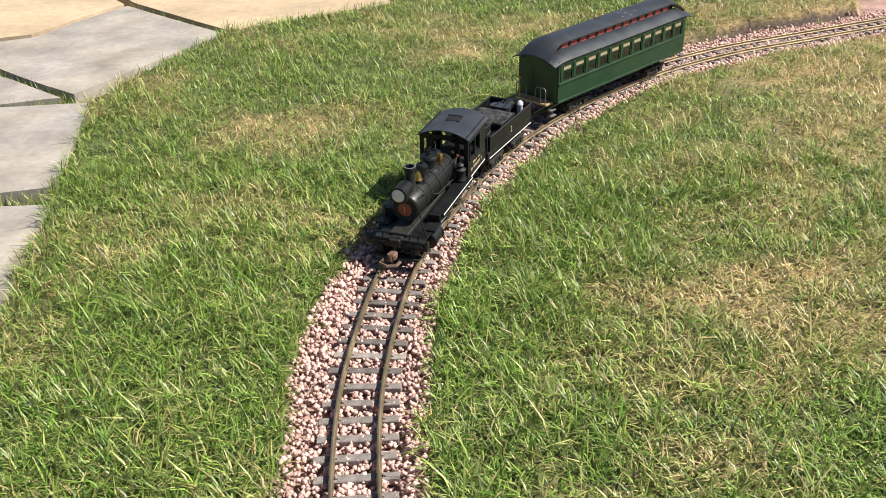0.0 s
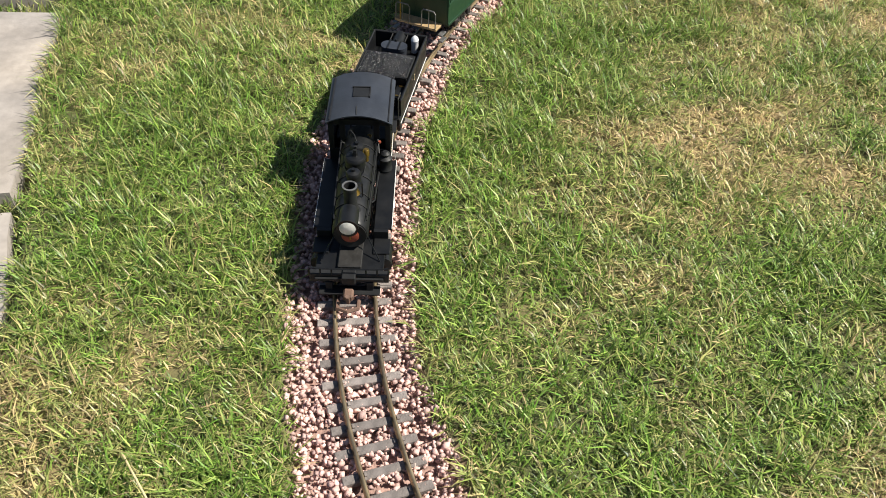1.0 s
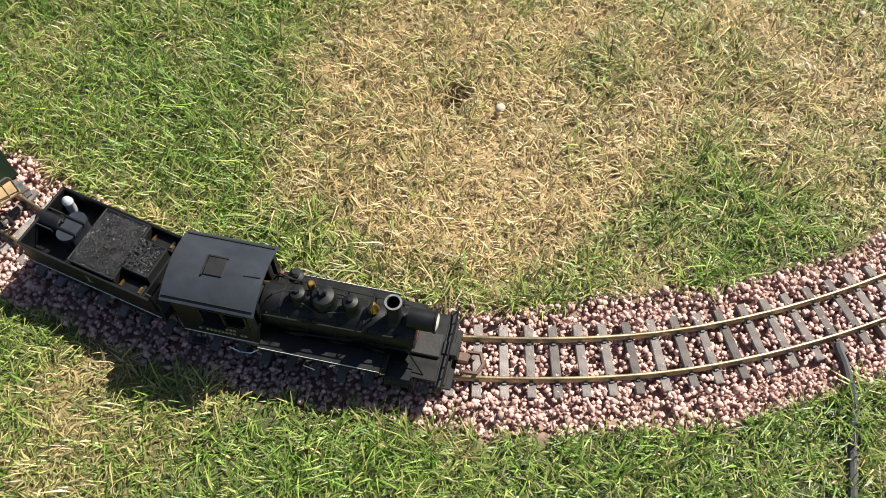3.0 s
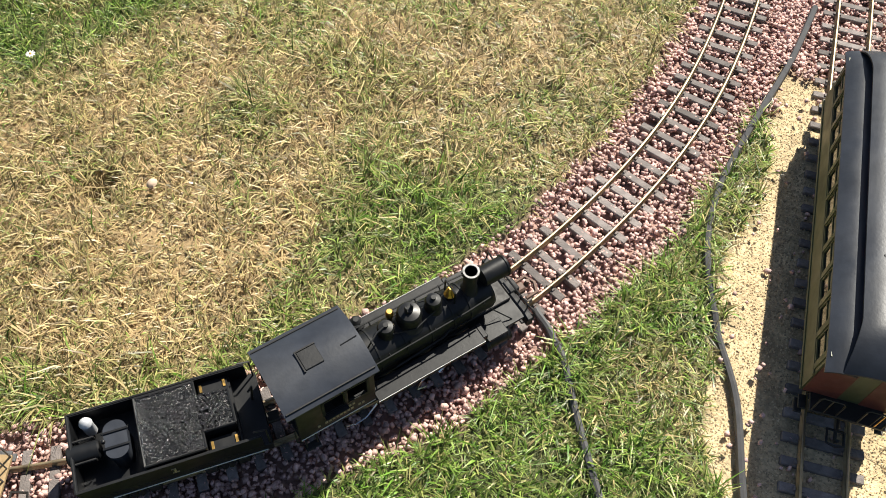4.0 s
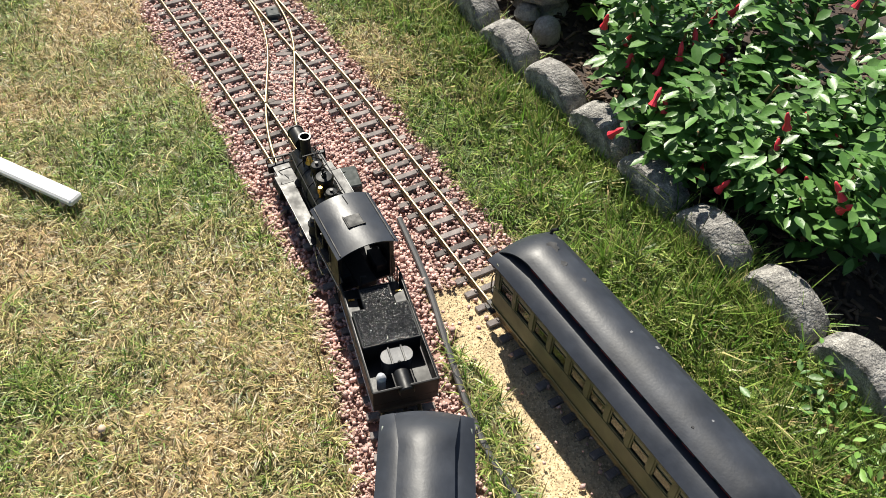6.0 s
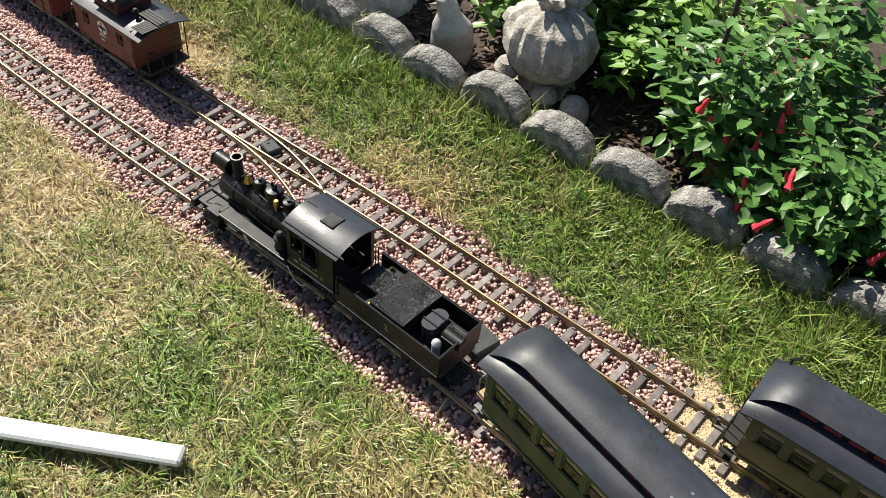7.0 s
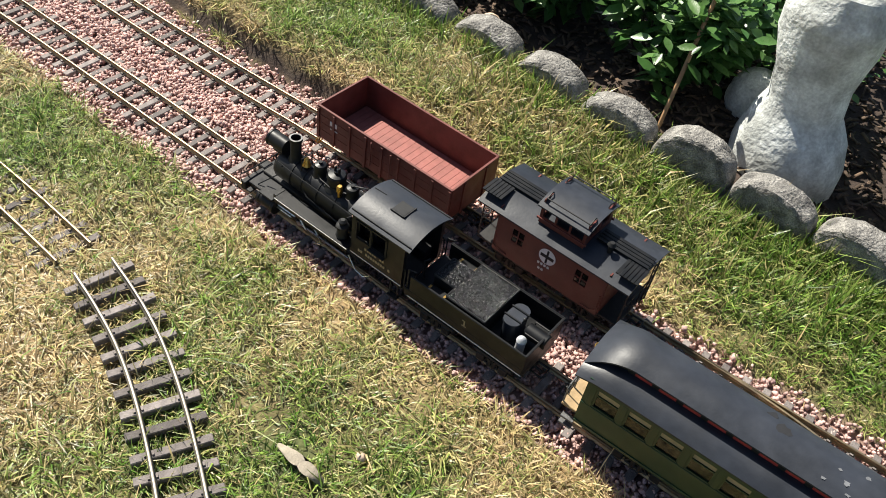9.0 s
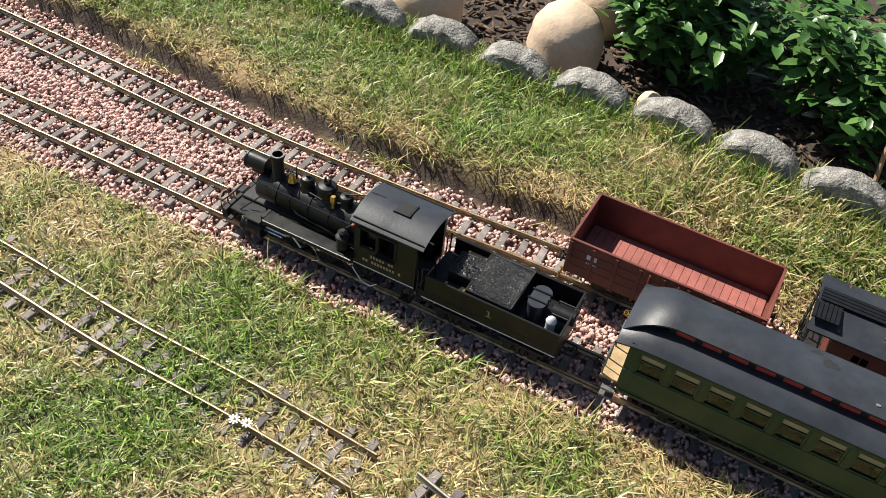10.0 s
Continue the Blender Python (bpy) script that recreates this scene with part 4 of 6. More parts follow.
    part("seat_box", box(-0.14, -0.105, -0.036, -0.018, 0.033, 0.052, 0.001), SOOT, cab)
    bm = tube([(-0.064, 0.012, 0.083), (-0.071, 0.012, 0.083)], 0.003, 8)
    part("gauge", bm, BRASS, t)
    bm = tube([(-0.062, -0.010, 0.084), (-0.058, -0.012, 0.096), (-0.050, -0.010, 0.1065), (-0.040, -0.004, 0.107), (-0.0275, 0, 0.104)], 0.0009, 5)
    tube([(-0.063, 0.02, 0.078), (-0.056, 0.024, 0.088), (-0.044, 0.026, 0.076)], 0.0012, 5, bm)
    tube([(-0.0275, 0.006, 0.093), (-0.014, 0.010, 0.092), (0.0005, 0.0125, 0.091), (0.018, 0.011, 0.092), (0.0295, 0.007, 0.094)], 0.0009, 5, bm)
    tube([(-0.0275, -0.006, 0.093), (0.0005, -0.0135, 0.09), (0.0295, -0.007, 0.094)], 0.0009, 5, bm)
    part("steam_pipe", bm, SOOT, t)
    return t


RODS = []


def build_tender():
    t = thing("coal_tender", "black coal tender behind the model locomotive, piled with coal", "tender")
    L, W = 0.0825, 0.0405
    bm = box(-L, L, -0.034, 0.034, 0.028, 0.036, 0.001)
    part("underframe", bm, DARK, t)
    bm = box(-L, L + 0.006, -W, W, 0.036, 0.050, 0.0008)
    for sgn in (-1, 1):
        box(-L, L - 0.002, min(sgn * W, sgn * (W - 0.002)), max(sgn * W, sgn * (W - 0.002)), 0.050, 0.078, 0, bm)
    box(-L, -L + 0.002, -W + 0.002, W - 0.002, 0.050, 0.078, 0, bm)
    box(0.062, 0.064, -W + 0.002, W - 0.002, 0.050, 0.064, 0, bm)
    body = part("tank_body", bm, BLACK, t)
    bm = bmesh.new()
    for sgn in (-1, 1):
        tube([(L - 0.002, sgn * W, 0.078), (-L, sgn * W, 0.0783)], 0.0012, 5, bm)
    tube([(-L, -W, 0.0783), (-L, W, 0.0783)], 0.0012, 5, bm)
    part("rim_bead", bm, SOOT, body)
    for sgn in (-1, 1):
        bm = box(-L, L, sgn * (W + 0.0003) - 0.0003, sgn * (W + 0.0003) + 0.0003, 0.0375, 0.0388)
        part("edge_stripe", bm, WHITE, body, "thin white edge line")
        bm = box(-0.0008, 0.0008, sgn * (W + 0.0004) - 0.0004, sgn * (W + 0.0004) + 0.0004, 0.056, 0.066)
        box(-0.003, 0.003, sgn * (W + 0.0004) - 0.0004, sgn * (W + 0.0004) + 0.0004, 0.0553, 0.0565, 0, bm)
        box(-0.003 if sgn < 0 else 0, 0 if sgn < 0 else 0.003, sgn * (W + 0.0004) - 0.0004, sgn * (W + 0.0004) + 0.0004, 0.0648, 0.066, 0, bm)
        part("numeral", bm, CREAM, body, "cream figure one")
    # coal bunker, T-shaped, with a heap of lumps
    bm = bmesh.new()
    outl = [(-0.022, -0.036), (0.032, -0.036), (0.032, -0.019), (0.062, -0.019), (0.062, 0.019), (0.032, 0.019), (0.032, 0.036), (-0.022, 0.036)]
    extrude_outline(outl, 0.050, 0.080, bm)
    bunker = part("coal_bunker", bm, SOOT, t)
    bm = bmesh.new()
    for p, q in zip(outl, outl[1:] + outl[:1]):
        tube([(*p, 0.081), (*q, 0.081)], 0.0013, 5, bm)
    part("bunker_rim", bm, SOOT, bunker)
    rng = np.random.default_rng(21)
    n = 3600
    x, y = rng.uniform(-0.021, 0.061, n), rng.uniform(-0.035, 0.035, n)
    k = (x < 0.031) | (np.abs(y) < 0.019)
    x, y = x[k], y[k]
    n = len(x)
    r = rng.uniform(0.0007, 0.0015, n)
    oct_v = np.array([(1, 0, 0), (-1, 0, 0), (0, 1, 0), (0, -1, 0), (0, 0, 1), (0, 0, -1)])
    oct_f = np.array([(0, 2, 4), (2, 1, 4), (1, 3, 4), (3, 0, 4), (2, 0, 5), (1, 2, 5), (3, 1, 5), (0, 3, 5)])
    ax, ay = rng.uniform(0, 3.14, n), rng.uniform(0, 3.14, n)
    v = oct_v[None] * r[:, None, None] * rng.uniform(0.7, 1.3, (n, 6, 1))
    vx = v[..., 0] * np.cos(ax)[:, None] - v[..., 1] * np.sin(ax)[:, None]
    vy = v[..., 0] * np.sin(ax)[:, None] + v[..., 1] * np.cos(ax)[:, None]
    vx, vz = vx * np.cos(ay)[:, None] - v[..., 2] * np.sin(ay)[:, None], vx * np.sin(ay)[:, None] + v[..., 2] * np.cos(ay)[:, None]
    z = 0.0805 + 0.004 * np.clip(1 - (y / 0.036) ** 2, 0, 1) * np.clip(1 - ((x - 0.012) / 0.045) ** 2, 0, 1)
    me = raw_mesh("coal", np.stack([vx + x[:, None], vy + y[:, None], vz + z[:, None]], -1).reshape(-1, 3), (6 * np.arange(n)[:, None, None] + oct_f[None]).reshape(-1, 3))
    me.materials.append(COAL)
    ob = tagged(new("coal", me), "glossy black coal", kind="stuff")
    ob.parent = t
    bm = sheet_roof([[(xx, yy, 0.0800 + 0.003 * (1 - (yy / 0.036) ** 2)) for yy in np.linspace(-0.0355, 0.0355, 9)] for xx in (-0.0215, 0.031)], 0.001)
    part("coal_bed", bm, COAL, t)
    # water hatch, air tank, filler
    bm = bmesh.new()
    st = [(-0.042 + 0.0092 * math.cos(a), (0.0095 if math.sin(a) >= 0 else -0.0095) + 0.0092 * math.sin(a)) for a in np.linspace(0, 2 * math.pi, 24, endpoint=False)]
    extrude_outline(st, 0.050, 0.078, bm)
    extrude_outline([(-0.042 + 1.12 * (px + 0.042), 1.06 * py) for px, py in st], 0.078, 0.083, bm, 0.0015)
    hatch = part("water_hatch", bm, ROOF, t)
    bm = bmesh.new()
    for y in (-0.008, 0.008):
        box(-0.054, -0.030, y - 0.0012, y + 0.0012, 0.083, 0.0848, 0.0004, bm)
    lathe([(0, 0), (0.0022, 0), (0.0016, 0.003), (0, 0.004)], 8, "z", (-0.053, 0, 0.083), bm)
    part("hatch_strap", bm, BLACK, hatch)
    bm = lathe([(0, 0), (0.0085, 0), (0.0100, 0.0015), (0.0100, 0.0275), (0.0085, 0.029), (0, 0.029)], 20, "x", (-0.087, 0, 0.070))
    part("air_tank", bm, BLACK, t)
    bm = bmesh.new()
    for y in (-0.0115, 0.0115):
        tube([(-0.080, y, 0.072), (-0.080, y, 0.077), (-0.062, y, 0.077), (-0.062, y, 0.072)], 0.001, 5, bm)
    part("tank_handle", bm, DARK, t)
    bm = lathe([(0, 0), (0.0055, 0), (0.0055, 0.02), (0.0062, 0.022), (0.005, 0.026), (0.0025, 0.029), (0, 0.030)], 14, "z", (-0.066, 0.026, 0.058))
    part("filler_cap", bm, SILVER, t, "bright silver capped filler pipe")
    for sgn in (-1, 1):
        bm = box(0.034, 0.062, sgn * 0.031 - 0.008, sgn * 0.031 + 0.008, 0.05, 0.068, 0.001)
        tb = part("tool_box", bm, BLACK, t)
        bm = bmesh.new()
        for x in (0.037, 0.059):
            box(x - 0.0012, x + 0.0012, sgn * 0.031 - 0.004, sgn * 0.031 + 0.004, 0.068, 0.0694, 0, bm)
        part("box_catch", bm, BRASS, tb, "brass catch")
    for y in (-0.038, 0.038):
        part("grab_rail", tube([(0.086, y, 0.04), (0.086, y, 0.085), (0.075, y, 0.088)], 0.001, 5), DARK, t)
    part("brake_handle", tube([(0.08, 0.012, 0.05), (0.083, 0.012, 0.082), (0.079, 0.006, 0.085)], 0.0012, 5), DARK, t)
    bogie(t, 0.045, 0.017, 0.011)
    bogie(t, -0.045, 0.017, 0.011)
    coupler(t, -0.086, -1)
    bm = box(0.08, 0.10, -0.006, 0.006, 0.014, 0.020, 0.001)
    part("drawbar", bm, DARK, t)
    return t


def build_coach(name, label, side_mat, end_mat, floor_mat, group, turning, letter=False, hook=False, spots=()):
    t = thing(name, label, "railway carriage", group)
    L, W = 0.214, 0.0485
    n = 11
    pitch = 2 * (L - 0.008) / n
    wins = [(-L + 0.008 + pitch * k + 0.006, -L + 0.008 + pitch * (k + 1) - 0.006, 0.075, 0.102) for k in range(n)]
    body = part("body_shell", box(-L, L, -W + 0.003, W - 0.003, 0.034, 0.040, 0.0006), DARK, t)
    for sgn in (-1, 1):
        y0 = W - 0.002 if sgn > 0 else -W
        bm = wall_with_windows(-L, L, 0.036, 0.113, wins, y0, 0.002)
        yo = sgn * (W + 0.0006)
        box(-L, L, yo - 0.0008, yo + 0.0008, 0.069, 0.0735, 0.0004, bm)
        box(-L, L, yo - 0.0006, yo + 0.0006, 0.105, 0.108, 0.0003, bm)
        box(-L, L, yo - 0.0006, yo + 0.0006, 0.036, 0.040, 0.0003, bm)
        for k in range(n + 1):
            x = -L + 0.008 + pitch * k
            box(x - 0.0035, x + 0.0035, yo - 0.0005, yo + 0.0005, 0.0735, 0.105, 0.0003, bm)
        side = part("side_wall", bm, side_mat, t)
        for w in wins:
            win = part("window", box(w[0], w[1], sgn * (W - 0.0016) - 0.0003, sgn * (W - 0.0016) + 0.0003, w[2], w[3] - 0.008), GLASS, side)
            win.visible_shadow = False
            part("blind", box(w[0], w[1], sgn * (W - 0.0022) - 0.0004, sgn * (W - 0.0022) + 0.0004, w[3] - 0.0085, w[3]), CREAM, side, "cream window blind")
            bm = box(w[0] - 0.001, w[1] + 0.001, sgn * (W - 0.0002) - 0.0008, sgn * (W - 0.0002) + 0.0008, w[2] - 0.0015, w[2] + 0.0006)
            box(w[0], w[1], sgn * (W - 0.001) - 0.0006, sgn * (W - 0.001) + 0.0006, w[3] - 0.010, w[3] - 0.0085, 0, bm)
            part("window_sill", bm, side_mat, side)
        if letter:
            bars(side, "faded_lettering", (16,), 0, sgn * (W + 0.0008), 0.1088, BRASS, 1, 0.006, 0.003)
    for q in (-1, 1):
        bm = box(q * L - 0.001, q * L + 0.001, -W + 0.002, -0.011, 0.038, 0.113)
        box(q * L - 0.001, q * L + 0.001, 0.011, W - 0.002, 0.038, 0.113, 0, bm)
        box(q * L - 0.001, q * L + 0.001, -0.011, 0.011, 0.094, 0.128, 0, bm)
        wall = part("end_wall", bm, end_mat, t)
        part("end_door", box(q * L - 0.0006, q * L + 0.0006, -0.011, 0.011, 0.038, 0.094), side_mat, wall)
        bm = box(min(q * L, q * (L + 0.022)), max(q * L, q * (L + 0.022)), -0.038, 0.038, 0.034, 0.038, 0.0006)
        plat = part("platform", bm, floor_mat, t)
        bm = bmesh.new()
        for sgn in (-1, 1):
            x = q * (L + 0.021)
            tube([(x, sgn * 0.036, 0.038), (x, sgn * 0.036, 0.062), (x, sgn * 0.033, 0.066), (x, sgn * 0.014, 0.066), (x, sgn * 0.011, 0.062), (x, sgn * 0.011, 0.038)], 0.0011, 6, bm)
            tube([(x, sgn * 0.024, 0.038), (x, sgn * 0.024, 0.066)], 0.0008, 5, bm)
            box(min(q * L, q * (L + 0.016)), max(q * L, q * (L + 0.016)), sgn * 0.043 - 0.004, sgn * 0.043 + 0.004, 0.014, 0.017, 0.0004, bm)
            box(min(q * L, q * (L + 0.016)), max(q * L, q * (L + 0.016)), sgn * 0.042 - 0.004, sgn * 0.042 + 0.004, 0.024, 0.027, 0.0004, bm)
        part("railing", bm, WORN if floor_mat is WOOD else DARK, plat, "thin worn metal end railing" if floor_mat is WOOD else "")
        bm = tube([(q * (L + 0.021), -0.028, 0.038), (q * (L + 0.021), -0.028, 0.076)], 0.0009, 6)
        lathe([(0.0045, -0.0007), (0.0058, -0.0007), (0.0058, 0.0007), (0.0045, 0.0007)], 16, "z", (q * (L + 0.021), -0.028, 0.076), bm)
        for a in (0, 60, 120):
            c, s = 0.005 * math.cos(radians(a)), 0.005 * math.sin(radians(a))
            tube([(q * (L + 0.021) - c, -0.028 - s, 0.076), (q * (L + 0.021) + c, -0.028 + s, 0.076)], 0.0006, 4, bm)
        part("brake_wheel", bm, BRASS, plat, "brass hand-brake wheel")
        coupler(t, q * (L + 0.024), q)
    # roof: lower side decks, red clerestory strip, bull-nosed top
    E = 0.230
    for sgn in (-1, 1):
        sec = []
        for x in np.linspace(-E, E, 21):
            d = 0.020 * max(0.0, (abs(x) - 0.190) / 0.04) ** 2
            sec.append([(x, sgn * (0.0515 - 0.0295 * k / 5), 0.112 + 0.0125 * (1 - (1 - k / 5) ** 2) - d * (0.25 + 0.35 * k / 5)) for k in range(6)])
        part("lower_roof", sheet_roof(sec, 0.0018), ROOF, t)
        bm = box(-0.186, 0.186, sgn * 0.0226 - 0.0006, sgn * 0.0226 + 0.0006, 0.120, 0.1366)
        cl = part("clerestory_strip", bm, CLERE, t, "red clerestory strip")
        for k in range(14):
            x = -0.1820 + k * 0.0280
            part("clerestory_post", box(x - 0.004, x + 0.004, sgn * 0.0234 - 0.0006, sgn * 0.0234 + 0.0006, 0.1225, 0.1364), SOOT, cl)
    sec = []
    for x in np.r_[-E, np.linspace(-0.228, -0.178, 9), np.linspace(-0.17, 0.17, 5), np.linspace(0.178, 0.228, 9), E]:
        u = max(0.0, (abs(x) - 0.178) / 0.052)
        d = 0.024 * u ** 2.2
        half = 0.0290 + 0.007 * u
        sec.append([(x, half * (1 - 2 * k / 10), 0.1365 + 0.0070 * (1 - (1 - 2 * k / 10) ** 2) - d) for k in range(11)])
    top = part("upper_roof", sheet_roof(sec, 0.002), ROOF, t, "dull grey-black roof with chipped paint")
    rng = random.Random(5)
    for x, y, r, m in spots:
        pts = [(x + r * rng.uniform(.5, 1.3) * math.cos(a), y + r * rng.uniform(.4, 1.0) * math.sin(a)) for a in np.linspace(0, 6.283, 11, endpoint=False)]
        z = 0.1365 + 0.0070 * (1 - (y / 0.0290) ** 2)
        part("paint_chip", extrude_outline(pts, z - 0.0012, z + 0.0003), m, top)
    if hook:
        bm = tube([(0.212, -0.03, 0.118), (0.214, -0.036, 0.132), (0.206, -0.037, 0.139)], 0.0022, 6)
        part("roof_hook", bm, SOOT, top)
    for x in (0.135, -0.135):
        bogie(t, x, 0.024, 0.0125, turning)
    bm = box(-0.06, 0.06, -0.02, 0.02, 0.018, 0.034, 0.001)
    for sgn in (-1, 1):
        tube([(-0.1, sgn * 0.03, 0.034), (-0.05, sgn * 0.03, 0.018), (0.05, sgn * 0.03, 0.018), (0.1, sgn * 0.03, 0.034)], 0.0013, 5, bm)
    part("underframe", bm, DARK, t)
    bm = box(-L + 0.01, L - 0.01, -0.02, 0.02, 0.040, 0.060, 0.002)
    part("seat_row", bm, SOOT, t)
    return t


def glass_material():
    m = material("dark_window_glass", (0.03, 0.03, 0.025), 0.06, spread=0.1, bump=0.0)
    m.node_tree.nodes["Principled BSDF"].inputs["Transmission Weight"].default_value = 0.75
    return m


GLASS = glass_material()


def build_wagon():
    t = thing("open_wagon", "red-brown open goods wagon with bleached board floor, empty", "wagon", at=on_line(SIDING, 2.508))
    L, W = 0.1235, 0.0515
    Z0, Z1 = 0.036, 0.089
    part("underframe", box(-L + .004, L - .004, -0.036, 0.036, 0.022, 0.034, 0.001), DARK, t)
    floor = part("floor_frame", box(-L, L, -W, W, 0.033, 0.0365, 0.0004), OXIDE, t)
    n = 22
    for k in range(n):
        x = -L + 0.004 + (2 * L - 0.008) * k / n
        part("floor_board", box(x + 0.0003, x + (2 * L - 0.008) / n - 0.0003, -W + 0.0025, W - 0.0025, 0.0364, 0.0385), PLANKR, floor)
    for sgn in (-1, 1):
        bm = box(-L, L, sgn * W - 0.0012, sgn * W + 0.0012, Z0, Z1)
        for k in range(9):
            x = -L + 0.002 + (2 * L - 0.004) * k / 8
            box(x - 0.0022, x + 0.0022, sgn * (W + 0.002) - 0.0012, sgn * (W + 0.002) + 0.0012, Z0 - 0.003, Z1 - 0.002, 0.0003, bm)
        for z in (0.05, 0.063, 0.076):
            box(-L, L, sgn * (W + 0.0013) - 0.0003, sgn * (W + 0.0013) + 0.0003, z - 0.0004, z + 0.0004, 0, bm)
        box(-L - 0.001, L + 0.001, sgn * W - 0.0018, sgn * W + 0.0018, Z1 - 0.001, Z1 + 0.0014, 0.0004, bm)
        s = part("side_wall", bm, OXIDE, t)
        for x in (-0.018, 0.018):
            part("door_bar", tube([(x, sgn * (W + 0.004), 0.045), (x, sgn * (W + 0.004), 0.086)], 0.0012, 5), OXIDE, s)
        bars(s, "faded_lettering", (2,), 0.088, sgn * (W + 0.0017), 0.068, WHITE, 1, 0.008, 0.007)
        bars(s, "small_lettering", (6,), 0.088, sgn * (W + 0.0017), 0.061, WHITE, 1, 0.003, 0.002)
    for q in (-1, 1):
        bm = box(q * L - 0.0012, q * L + 0.0012, -W, W, Z0, Z1)
        for y in (-0.025, 0.025):
            box(q * (L + 0.002) - 0.0012, q * (L + 0.002) + 0.0012, y - 0.0025, y + 0.0025, Z0 - 0.003, Z1 - 0.002, 0.0003, bm)
        box(q * L - 0.0018, q * L + 0.0018, -W, W, Z1 - 0.001, Z1 + 0.0014, 0.0004, bm)
        part("end_wall", bm, OXIDE, t)
        for y in (-0.026, 0.026):
            part("buffer", lathe([(0.002, 0), (0.002, 0.010), (0.006, 0.0105), (0.006, 0.0125), (0, 0.0135)] if q > 0 else [(0.002, 0), (0.002, -0.010), (0.006, -0.0105), (0.006, -0.0125), (0, -0.0135)], 12, "x", (q * L, y, 0.029)), DARK, t)
        coupler(t, q * (L + 0.004), q)
    for x in (-0.075, 0.075):
        wheelset(t, x, 0.0145)
        WHEELS.pop()
        for sgn in (-1, 1):
            part("axle_guard", box(x - 0.012, x + 0.012, sgn * 0.034 - 0.0015, sgn * 0.034 + 0.0015, 0.010, 0.030, 0.001), DARK, t)
    bm = lathe([(0.0062, -0.0008), (0.0078, -0.0008), (0.0078, 0.0008), (0.0062, 0.0008)], 16, "x", (L + 0.006, 0.042, 0.018))
    for a in (0, 60, 120):
        c, s = 0.007 * math.cos(radians(a)), 0.007 * math.sin(radians(a))
        tube([(L + 0.006, 0.042 - c, 0.018 - s), (L + 0.006, 0.042 + c, 0.018 + s)], 0.0007, 4, bm)
    part("brake_wheel", bm, BRASS, t, "small brass hand-brake wheel")
    return t


